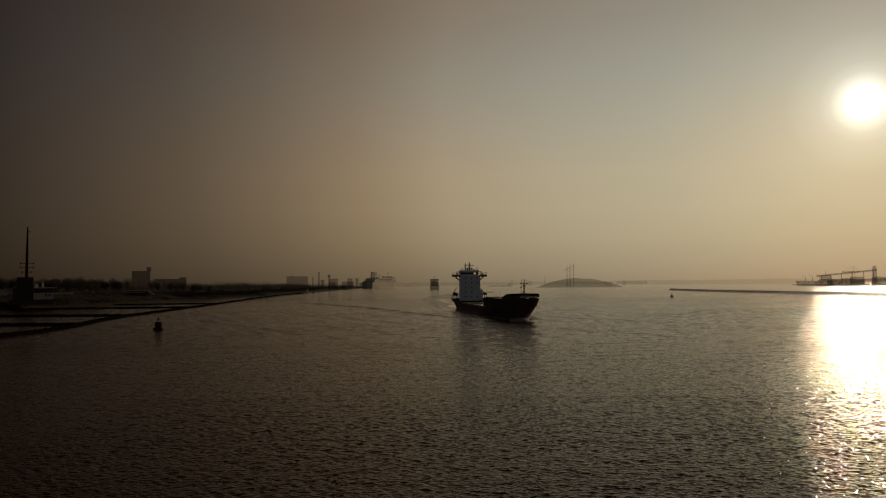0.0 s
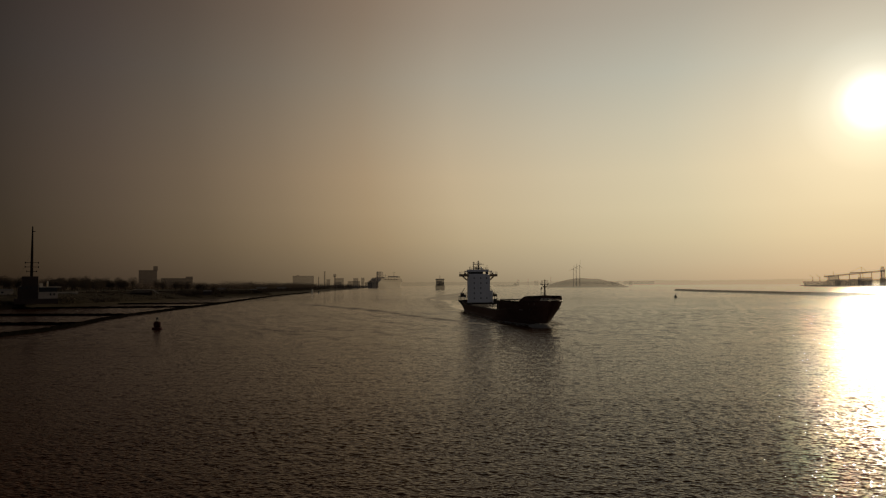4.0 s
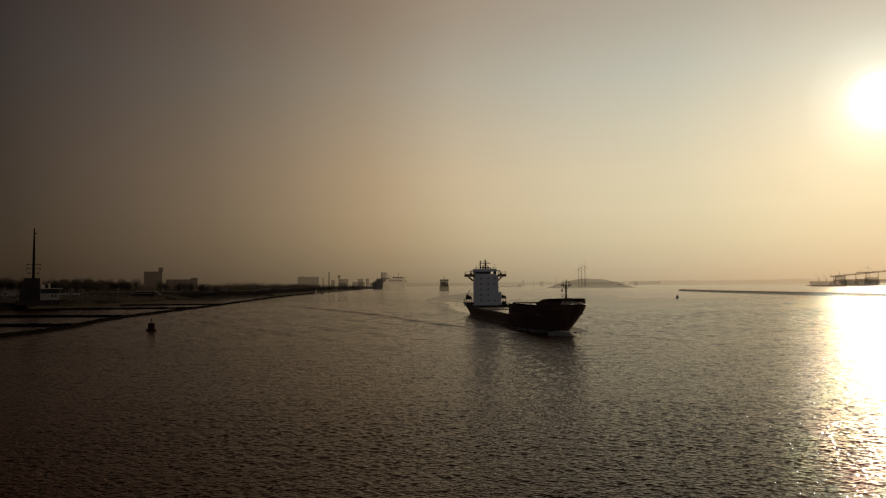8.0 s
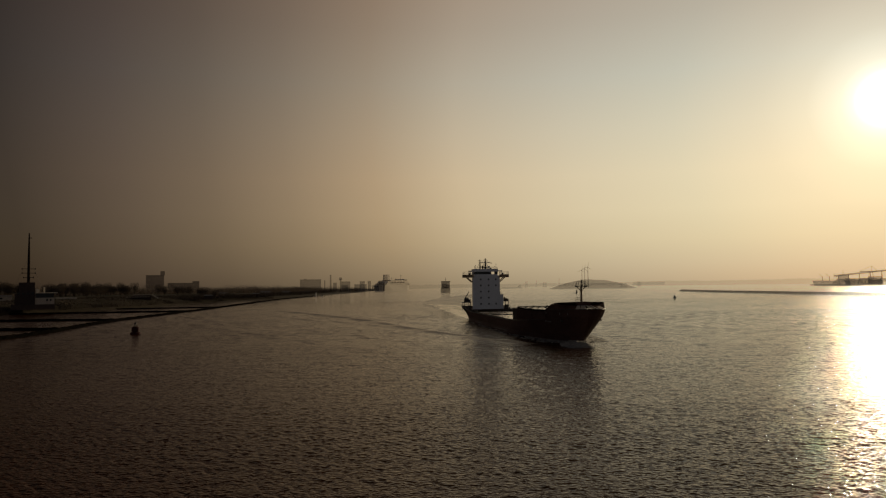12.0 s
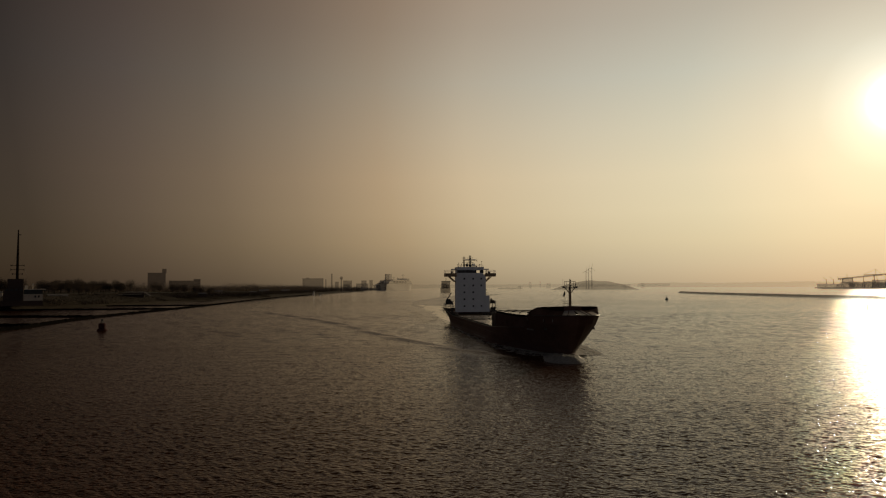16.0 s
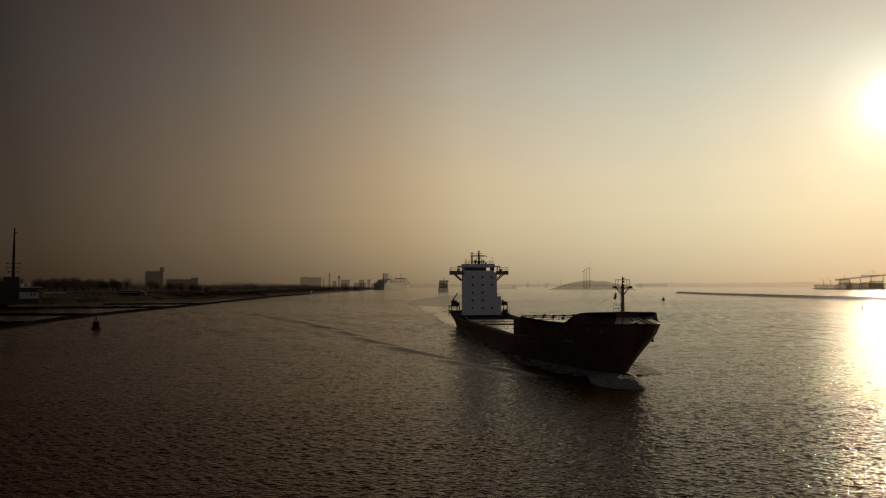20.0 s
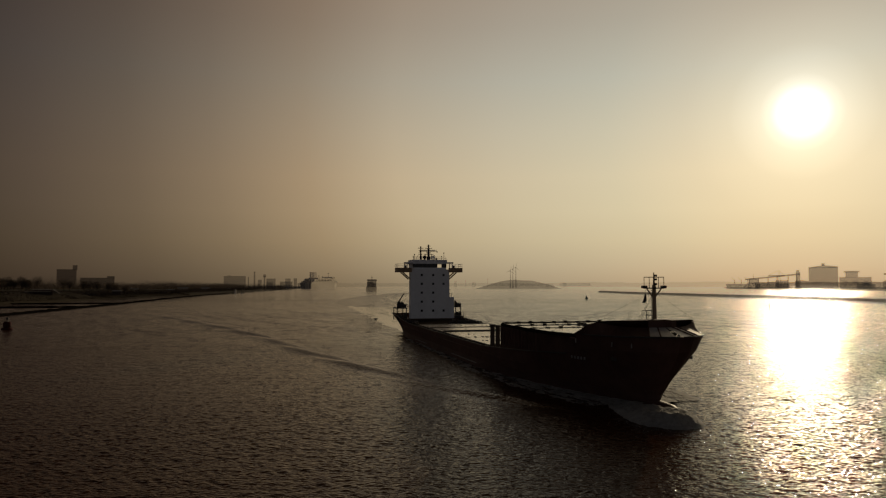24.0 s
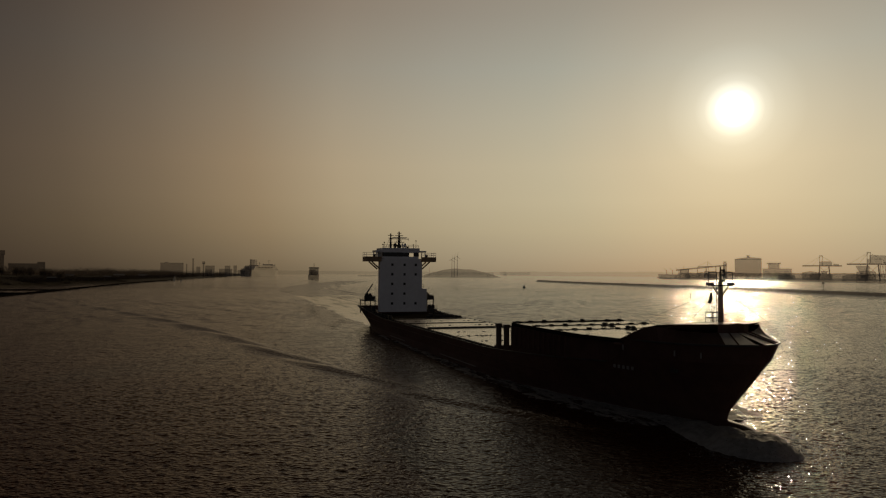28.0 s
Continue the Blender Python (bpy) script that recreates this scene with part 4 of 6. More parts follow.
def wave_ridge(bm, line, height, width, seed=2, step=1.6):
    pts = []
    for (xa, ya), (xb, yb) in zip(line, line[1:]):
        n = max(1, int(math.hypot(xb - xa, yb - ya) / step))
        pts += [(xa + (xb - xa) * i / n, ya + (yb - ya) * i / n) for i in range(n)]
    pts.append(line[-1])
    rows = []
    for i, (x, y) in enumerate(pts):
        a, b = pts[max(0, i - 3)], pts[min(len(pts) - 1, i + 3)]
        d = math.hypot(b[0] - a[0], b[1] - a[1]) or 1
        nx, ny = -(b[1] - a[1]) / d, (b[0] - a[0]) / d
        k = i / (len(pts) - 1)
        h = height * math.sin(math.pi * k) ** 1.3 * (0.85 + 0.35 * noise.noise((i * 0.13, seed, 0)))
        w = width * (0.8 + 0.5 * k)
        row = []
        for q in range(13):
            v = q / 6 - 1
            z = h * math.exp(-((v + 0.15) * (2.6 if v > -0.15 else 1.7)) ** 2) - 0.06 * v * v - 0.05 - 0.12 * (1 - math.sin(math.pi * k))
            row.append(bm.verts.new((x + nx * v * w, y + ny * v * w, z if abs(v) < 0.99 else -0.3)))
        rows.append(row)
    for a, b in zip(rows, rows[1:]):
        for q in range(12):
            bm.faces.new((a[q], a[q + 1], b[q + 1], b[q]))
    return bm


def ship_wake():
    wake = thing("ship_wake", "spreading wake waves and churned water behind the ship", "wake", kind="stuff")
    # the bow wave: short crests one behind the other along the arm
    along = []
    for (xa, ya), (xb, yb) in zip(ARM[1:], ARM[2:]):
        n = max(1, int(math.hypot(xb - xa, yb - ya) / 4))
        along += [(xa + (xb - xa) * i / n, ya + (yb - ya) * i / n) for i in range(n)]
    start, k = 0, 0
    while start < len(along) - 12:
        size = 14 + k
        seg = along[start:start + size]
        turn = radians(6.5)
        cx, cy = seg[len(seg) // 2]
        line = [(cx + (x - cx) * math.cos(turn) - (y - cy) * math.sin(turn), cy + (x - cx) * math.sin(turn) + (y - cy) * math.cos(turn)) for x, y in seg]
        part("bow_wave_crest", wave_ridge(B(), line, 1.05 * min(1, 0.65 + 0.1 * k) * 0.97 ** k, 3.0 + 0.2 * k, 2 + k), WATER, wake, smooth=True)
        start += int(size * 0.52)
        k += 1
    # smoothed and churned water behind the propeller
    near = [(-146, -3), (-200, -2), (-260, 0), (-330, 3), (-410, 6)]
    part("smooth_water", lane(near, -3, 24, 0.22, 3), WAKE, wake, "broad smoothed track behind the propeller", smooth=True)
    part("smooth_streaks", streaks(near, 12, 34, 90, 0.15, 5), WAKE, wake, "smoothed streaks of water behind the propeller", smooth=True)
    part("churned_water", lane(near[:4], -15, -5, 0.15, 8), CHURN, wake, "dark churned water beside the smooth track", smooth=True)
    return wake


def streaks(track, a, b, n, z, seed):
    """Long lens-shaped patches strewn along a track, from a to b metres to its left."""
    rnd = random.Random(seed)
    bm = B()
    for i in range(n):
        t = rnd.random() * (len(track) - 1.001)
        k = int(t)
        (xa, ya), (xb, yb) = track[k], track[k + 1]
        d = math.hypot(xb - xa, yb - ya)
        ux, uy = (xb - xa) / d, (yb - ya) / d
        off = a + (b - a) * rnd.random() ** 1.5
        x, y = xa + (xb - xa) * (t - k) + uy * off, ya + (yb - ya) * (t - k) - ux * off
        long, wide = rnd.uniform(9, 34), rnd.uniform(0.8, 3.0)
        skew = rnd.uniform(-0.12, 0.12)
        ux, uy = ux - uy * skew, uy + ux * skew
        rows = []
        for q in range(13):
            v = q / 6 - 1
            w = wide * math.sqrt(max(0, 1 - v * v)) * (0.7 + 0.6 * noise.noise((q * 0.5, i * 1.7, 3))) + 0.05
            bow = 1.5 * noise.noise((q * 0.3, i * 2.3, 7))
            rows.append([bm.verts.new((x + ux * v * long + uy * (bow + w * e), y + uy * v * long - ux * (bow + w * e), z + 0.00006 * i if abs(e) < 0.9 else -0.02)) for e in (1, 0.6, -0.6, -1)])
        for p, r in zip(rows, rows[1:]):
            for e in range(3):
                bm.faces.new((p[e], r[e], r[e + 1], p[e + 1]))
    return bm


def lane(track, a, b, z, seed):
    """One strip of water along a track, from a to b metres to its left, with wavering edges that sink under the waves."""
    bm = B()
    rows = []
    total = sum(math.dist(p, q) for p, q in zip(track, track[1:]))
    for (xa, ya), (xb, yb) in zip(track, track[1:]):
        d = math.hypot(xb - xa, yb - ya)
        ux, uy = (xb - xa) / d, (yb - ya) / d
        for i in range(int(d / 4)):
            x, y = xa + ux * i * 4, ya + uy * i * 4
            k = len(rows)
            p = a + 4.5 * noise.noise((k * 0.17, seed, 0)) + 1.5 * noise.noise((k * 0.7, seed, 1))
            q = b + 7.0 * noise.noise((k * 0.13, seed, 4)) + 2.5 * noise.noise((k * 0.6, seed, 6))
            q = p + (q - p) * max(0.05, min(1, k * 4 / 25, (total - k * 4) / 60))
            row = []
            for off, h in ((p - 2, -0.12), (p, z * 0.7), (p * 0.7 + q * 0.3, z), (p * 0.3 + q * 0.7, z), (q, z * 0.7), (q + 3, -0.12)):
                row.append(bm.verts.new((x + uy * off, y - ux * off, h)))
            rows.append(row)
    for p, q in zip(rows, rows[1:]):
        for e in range(5):
            bm.faces.new((p[e], p[e + 1], q[e + 1], q[e]))
    return bm


def old_wake():
    """The track that the ship left on the river before, bending round from the far reach."""
    track = [(12, 450), (-4, 520), (-15, 600), (-17, 700), (-12, 800), (2, 930), (20, 1060), (40, 1200)]
    ob = thing("old_wake", "pale smoothed track of the ship, bending up the river", "wake", kind="stuff")
    part("smooth_water", lane(track, -2, 30, 0.20, 13), OLD_WAKE, ob, smooth=True)
    part("smooth_streaks", streaks(track, 18, 50, 240, 0.13, 15), OLD_WAKE, ob, smooth=True)


def foam_sheet(bm, inner, outer, seed, cols=5):
    rnd = random.Random(seed)
    rows = []
    for (xi, yi, zi), (xo, yo) in zip(inner, outer):
        row = []
        for q in range(cols + 1):
            k = q / cols
            z = (1 - k) ** 1.3 * zi + rnd.uniform(-0.10, 0.18) * (1 if q < cols else 0) * min(1, zi + 0.3)
            row.append(bm.verts.new((xi + (xo - xi) * k + rnd.uniform(-0.25, 0.25), yi + (yo - yi) * k, z if q < cols else -0.1)))
        rows.append(row)
    for a, b in zip(rows, rows[1:]):
        for q in range(cols):
            bm.faces.new((a[q], a[q + 1], b[q + 1], b[q]))
    return bm


def bow_wave():
    wave = thing("bow_wave", "white breaking bow wave and foam along the hull", "bow wave", kind="stuff")
    rnd = random.Random(17)
    # the swell at the stem, shifted to starboard to fit the camera's view
    bm = B()
    rings = []
    for r in range(13):
        k = r / 12
        ring = []
        for i in range(48):
            a = 2 * math.pi * i / 48
            reach = (5.7 if math.cos(a) > 0 else 5.7 + 7.2 * math.cos(a) ** 2) * (1 + 0.07 * noise.noise((math.cos(a) * 3, math.sin(a) * 3, 2)))
            wide = 4.2 if math.sin(a) < 0 else 4.4
            x, y = 8.2 + math.cos(a) * reach * k, -4.1 + math.sin(a) * wide * k
            z = 1.6 * math.exp(-((max(k, 0.45) - 0.45) / 0.36) ** 2) * (0.72 + 0.28 * math.cos(a) * k) + (rnd.uniform(-0.12, 0.16) + 0.3 * noise.noise((x * 0.5, y * 0.5, 6)) if 0 < r < 12 else 0)
            ring.append(bm.verts.new((x, y, z if r < 12 else -0.35)))
        rings.append(ring)
    for a, b in zip(rings, rings[1:]):
        for i in range(48):
            bm.faces.new((a[i], a[(i + 1) % 48], b[(i + 1) % 48], b[i]))
    part("swell", bm, FOAM, wave, "white broken water heaped at the stem", smooth=True)
    # spray thrown forward
    bm = B()
    for i in range(420):
        a = rnd.uniform(-1.5, 1.0)
        r = 4.4 + rnd.random() ** 2 * 5.5
        p = Vector((8.2 + math.cos(a) * r, -4.1 + math.sin(a) * r * 0.75, rnd.uniform(0.1, 1.5) * max(0.1, 1.2 - (r - 4.4) / 5)))
        s = rnd.uniform(0.03, 0.10)
        bm.faces.new([bm.verts.new(p + Vector(v) * s) for v in ((-1, 0, 0), (1, 0.4, 0), (0, 0.2, 1.2))])
    part("spray", bm, FOAM, wave)
    for s in (-1, 1):
        inner, outer, rim = [], [], []
        for i in range(125):
            x = -1.0 - i * 0.9
            u = (x - STERN) / (stem_x(0.3) - STERN)
            y = hull_half(u, 0.3)[1]
            inner.append((x, s * (y - 0.15), 0.22 * math.exp(-i / 14) + 0.10))
            w = 0.6 + 3.6 * math.exp(-i / 16) + 1.0 * noise.noise((x * 0.25, s, 0)) + 0.5 * noise.noise((x * 0.9, s, 4))
            outer.append((x - 1.0, s * (y + max(0.1, w))))
            reach = 8.2 * math.exp(-i / 55) + 1.3 * noise.noise((x * 0.12, s, 9)) + 0.6 * noise.noise((x * 0.6, s, 2))
            rim.append((x - 2.0, s * (y + max(w + 0.3, reach))))
        part("foam", foam_sheet(B(), inner[:34], outer[:34], 7 + s), FOAM, wave, "white broken water", smooth=True)
        part("thin_foam", foam_sheet(B(), [(x, y - s * 0.4, 0.13) for x, y in outer], rim, 17 + s), LACE, wave, "thin lacy foam drifting off the hull", smooth=True)
    return wave


wake = ship_wake()
bow_foam = bow_wave()
old_wake()


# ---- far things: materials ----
# surface with haze put into it as transparency
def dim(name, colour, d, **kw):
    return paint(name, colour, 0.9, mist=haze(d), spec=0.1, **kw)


def facing(x, y, z=0.0):
    """A pose at x, y whose own x runs across the view from the river and whose own y runs away from it."""
    return pose(x, y, z, 0, 0, -math.degrees(math.atan2(x - 20, y)))


# mist below is transparency imitating haze, with base tones tuned to it
BARK = paint("bare_tree_bark", (0.09, 0.072, 0.056), 0.95, vary=0.3, mist=0.22, spec=0.1)
TWIG = paint("bare_twigs", (0.13, 0.10, 0.078), 0.95, vary=0.3, mist=0.3, spec=0.05)
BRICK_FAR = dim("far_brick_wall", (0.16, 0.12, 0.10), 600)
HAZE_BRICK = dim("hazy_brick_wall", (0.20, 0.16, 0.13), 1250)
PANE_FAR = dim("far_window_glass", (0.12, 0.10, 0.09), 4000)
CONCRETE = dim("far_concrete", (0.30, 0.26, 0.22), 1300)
# port: light base colours and transparency together imitate the haze
PORT = paint("hazed_port_steelwork", (0.58, 0.51, 0.42), 0.9, spec=0.1, mist=0.66)
ORE = paint("hazed_ore", (0.55, 0.47, 0.38), 0.95, spec=0.1, mist=0.66, grain=0.04, blotch=0.01)
QUAY = paint("hazed_port_ground", (0.30, 0.26, 0.21), 0.9, spec=0.05, mist=0.6, vary=0.2, grain=0.05, blotch=0.01)
PORT_HALL = paint("hazed_silo_wall", (0.60, 0.53, 0.44), 0.9, spec=0.1, mist=0.63, grain=0.08)
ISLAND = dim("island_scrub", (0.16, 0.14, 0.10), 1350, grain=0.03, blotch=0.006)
# white base dimmed so the backlit towers show against the sky
MILL = dim("turbine_dimmed_white", (0.3, 0.28, 0.25), 1500)
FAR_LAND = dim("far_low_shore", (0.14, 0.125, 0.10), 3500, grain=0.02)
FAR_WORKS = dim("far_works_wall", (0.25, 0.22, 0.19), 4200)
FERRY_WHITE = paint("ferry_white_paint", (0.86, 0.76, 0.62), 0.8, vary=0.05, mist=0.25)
# ferry and distant ship: darks lightened and white dimmed to imitate haze
FERRY_DARK = paint("ferry_hazed_dark_paint", (0.5, 0.44, 0.37), 0.8, mist=0.6)
FAR_HULL = paint("hazed_hull_paint", (0.2, 0.15, 0.11), 0.9, spec=0.1, mist=0.5)
FAR_BOX = paint("hazed_container_paint", (0.26, 0.2, 0.15), 0.9, spec=0.1, mist=0.55)
FAR_WHITE = paint("hazed_white_paint", (0.3, 0.25, 0.2), 0.9, spec=0.1, mist=0.55)
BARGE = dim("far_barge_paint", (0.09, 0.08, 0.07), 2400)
WALL_WHITE = paint("whitewashed_wall", (0.74, 0.66, 0.53), 0.8, vary=0.2, grain=0.6)
WALL_PALE = paint("pale_rendered_wall", (0.52, 0.45, 0.36), 0.85, vary=0.25, grain=0.6)
WALL_DARK = paint("dark_brick_wall", (0.065, 0.045, 0.036), 0.9, vary=0.3, grain=0.9)
MAST = paint("dark_mast_paint", (0.03, 0.022, 0.018), 0.95, vary=0.3, spec=0.0)
ROOF = paint("grey_flat_roof", (0.30, 0.28, 0.26), 0.6, vary=0.2)
RED_BUOY = paint("dull_red_buoy_paint", (0.05, 0.014, 0.012), 0.7, vary=0.3, spec=0.1)
GREEN_BUOY = paint("dark_green_buoy_paint", (0.03, 0.06, 0.04), 0.5, vary=0.3)


# ---- navigation marks ----
def can_buoy():
    buoy = thing("can_buoy", "dull red steel can buoy with a lattice top, afloat", "buoy", m=pose(-101.5, 249, 0))
    bm = B()
    lathe(bm, [(1.2, -0.5), (1.8, -0.2), (1.85, 0.5), (1.5, 0.75)], 16)
    part("float", bm, RED_BUOY, buoy, smooth=True)
    bm = B()
    lathe(bm, [(0.9, 0.75), (1.3, 1.1), (1.3, 2.4), (0.9, 2.8)], 14)
    part("body", bm, RED_BUOY, buoy)
    for i in range(4):
        a = math.pi / 4 + i * math.pi / 2
        bm = B()
        tube(bm, (0.55 * math.cos(a), 0.55 * math.sin(a), 2.75), (0.25 * math.cos(a), 0.25 * math.sin(a), 3.7), 0.08, n=5)
        part("leg", bm, STEEL, buoy)
    bm = B()
    lathe(bm, [(0.4, 3.5), (0.42, 3.6), (0.42, 4.1), (0.2, 4.3)], 10)
    part("lantern", bm, STEEL, buoy)
    return buoy


def cone_buoy(x, y, s, label):
    buoy = thing("cone_buoy", label, "buoy", m=pose(x, y, 0) @ Matrix.Scale(s, 4))
    bm = B()
    lathe(bm, [(1.2, -0.4), (1.9, -0.1), (1.9, 0.7), (1.5, 1.0)], 14)
    part("float", bm, GREEN_BUOY, buoy)
    bm = B()
    lathe(bm, [(1.4, 1.0), (0.8, 2.2), (0.4, 3.2), (0.3, 3.4)], 12)
    part("cone", bm, GREEN_BUOY, buoy)
    bm = B()
    lathe(bm, [(0.14, 3.4), (0.2, 3.6), (0.2, 4.2), (0.08, 4.3)], 8)
    part("lantern", bm, STEEL, buoy)
    return buoy


can_buoy()
cone_buoy(231, 706, 0.85, "dark conical channel buoy, afloat off the breakwater")


def spar_buoy(x, y):
    buoy = thing("spar_buoy", "thin dark spar buoy standing in the glitter", "buoy", m=pose(x, y, 0, 3, 2))
    bm = B()
    lathe(bm, [(0.22, -1.0), (0.26, 0.4), (0.2, 2.0)], 10)
    part("spar", bm, STEEL, buoy)
    bm = B()
    lathe(bm, [(0.3, 2.0), (0.34, 2.1), (0.34, 2.6), (0.1, 2.8)], 10)
    part("topmark", bm, GREEN_BUOY, buoy)


spar_buoy(276, 434)


def beacon(x, y, h):
    ob = thing("beacon_post", "slim beacon post with a board on the breakwater", "beacon", m=facing(x, y, 2.2))
    bm = B()
    tube(bm, (0, 0, 0), (0, 0, h), 0.28, 0.2, 8)
    part("post", bm, ROCK_HAZED, ob)
    bm = B()
    box(bm, -1.0, 1.0, -0.3, -0.1, h - 1.8, h)
    part("board", bm, ROCK_HAZED, ob)


beacon(450, 528, 7.5)


# ---- vessels under way or moored ----
def far_container_ship():
    ship = thing("distant_container_ship", "laden container ship coming up astern, dim in the haze", "ship")
    bm = B()
    rings = []
    for x, w, w0, top in ((-130, 9, 7, 9), (-100, 10.5, 10, 9), (-30, 10.5, 10, 9), (-12, 9.5, 6, 9.5), (-4, 7, 2.5, 11), (4, 0.4, 0.2, 12)):
        rings.append([bm.verts.new(v) for v in ((x, -w, top), (x, -w0, 0), (x, w0, 0), (x, w, top))])
    for a, b in zip(rings, rings[1:]):
        for i in range(4):
            bm.faces.new((a[i], a[(i + 1) % 4], b[(i + 1) % 4], b[i]))
    bm.faces.new(rings[0])
    bm.faces.new(rings[-1][::-1])
    part("hull", bm, FAR_HULL, ship)
    rnd = random.Random(9)
    for i in range(1):
        for j in range(7):
            bm = B()
            h = 9.2 + 2.6 * rnd.choice((3, 4, 4, 5)) - (2.6 if j in (0, 6) else 0)
            box(bm, -26 - i * 14, -26 - i * 14 + 12.2, -8.6 + j * 2.5, -8.6 + j * 2.5 + 2.4, 9.2, h)
            part("container_stack", bm, FAR_BOX, ship)
    bm = B()
    box(bm, -118, -106, -9.5, 9.5, 9, 25)
    box(bm, -117, -107, -10.5, 10.5, 22, 24.5)
    part("deckhouse", bm, FAR_WHITE, ship)
    bm = B()
    tube(bm, (-112, 0, 25), (-112, 0, 33), 0.6, 0.3, 6)
    box(bm, -112.4, -111.6, -2.4, 2.4, 29, 29.4)
    part("mast", bm, FAR_HULL, ship)
    bm = B()
    tube(bm, (-3, 0, 11), (-3, 0, 19), 0.5, 0.3, 6)
    part("fore_mast", bm, FAR_HULL, ship)
    bm = B()
    lathe(bm, [(3.0, 0), (2.2, 0.6), (0.4, 1.0)], 12, 4, 0)
    part("bow_foam", bm, FERRY_WHITE, ship, "white water under the bow")
    return ship


distant_ship = far_container_ship()


def motor_barge():
    ship = thing("motor_barge", "long low inland barge far off in the haze", "ship")
    bm = B()
    prism(bm, [(-45, 0), (45, 0), (49, 4.2), (40, 3.4), (-38, 3.2), (-46, 3.6)], 1, -5, 5)
    part("hull", bm, BARGE, ship)
    bm = B()
    box(bm, -42, -32, -4.4, 4.4, 3.2, 9)
    box(bm, -40, -35, -3.4, 3.4, 9, 11.5)
    part("wheelhouse", bm, BARGE, ship)
    bm = B()
    box(bm, -28, 34, -4.2, 4.2, 3.2, 5.0)
    part("hatches", bm, BARGE, ship)
    bm = B()
    tube(bm, (40, 0, 3), (40, 0, 9), 0.25, n=6)
    part("mast", bm, BARGE, ship)
    return ship


barge = motor_barge()


def ferry():
    ship = thing("moored_ferry", "large white sea ferry moored at the far quay", "ferry", m=pose(-182, 2070, 0, 0, 0, 76) @ Matrix.Scale(1.15, 4))
    bm = B()
    rings = []
    for x, w, w0, top in ((-110, 15, 12, 17), (-40, 15, 14, 17), (60, 15, 13, 17), (90, 11, 7, 18), (104, 5, 2, 19), (112, 0.6, 0.3, 20)):
        rings.append([bm.verts.new(v) for v in ((x, -w, top), (x, -w0, 0), (x, w0, 0), (x, w, top))])
    for a, b in zip(rings, rings[1:]):
        for i in range(4):
            bm.faces.new((a[i], a[(i + 1) % 4], b[(i + 1) % 4], b[i]))
    bm.faces.new(rings[0])
    bm.faces.new(rings[-1][::-1])
    part("hull", bm, FERRY_WHITE, ship)
    for x0, x1, z0, z1, w in ((-95, 86, 17.1, 21, 14), (-88, 78, 21.1, 25, 13.5), (-60, 70, 25.1, 28.5, 12.5), (40, 66, 28.6, 31.5, 13.5)):
        bm = B()
        prism(bm, [(x0, z0), (x1, z0), (x1 - 4, z1), (x0 + 2, z1)], 1, -w, w)
        deck = part("superstructure_deck", bm, FERRY_WHITE, ship)
        bm = B()
        box(bm, x0 + 4, x1 - 4, -w - 0.12, w + 0.12, z0 + 1.2, z0 + 2.3)
        box(bm, x1 - 3, x1 - 1.2, -w + 1, w - 1, z0 + 1.2, z0 + 2.3)
        part("window_band", bm, FERRY_DARK, deck)
    bm = B()
    prism(bm, [(-70, 28), (-50, 28), (-54, 42), (-68, 42)], 1, -6, 6)
    part("funnel", bm, FERRY_DARK, ship)
    for x, h in ((50, 43), (-20, 36), (8, 34)):
        bm = B()
        tube(bm, (x, 0, 28), (x, 0, h), 0.8, 0.4, 6)
        box(bm, x - 0.4, x + 0.4, -4, 4, h - 3, h - 2.4)
        part("mast", bm, FERRY_DARK, ship)
    for i in range(5):
        bm = B()
        lathe(bm, [(1.0, 21.3), (2.0, 22.0), (2.0, 23.4), (1.0, 24.2)], 10, -60 + i * 22, -15.2)
        part("lifeboat", bm, FAR_BOX, ship)
    return ship


ferry()


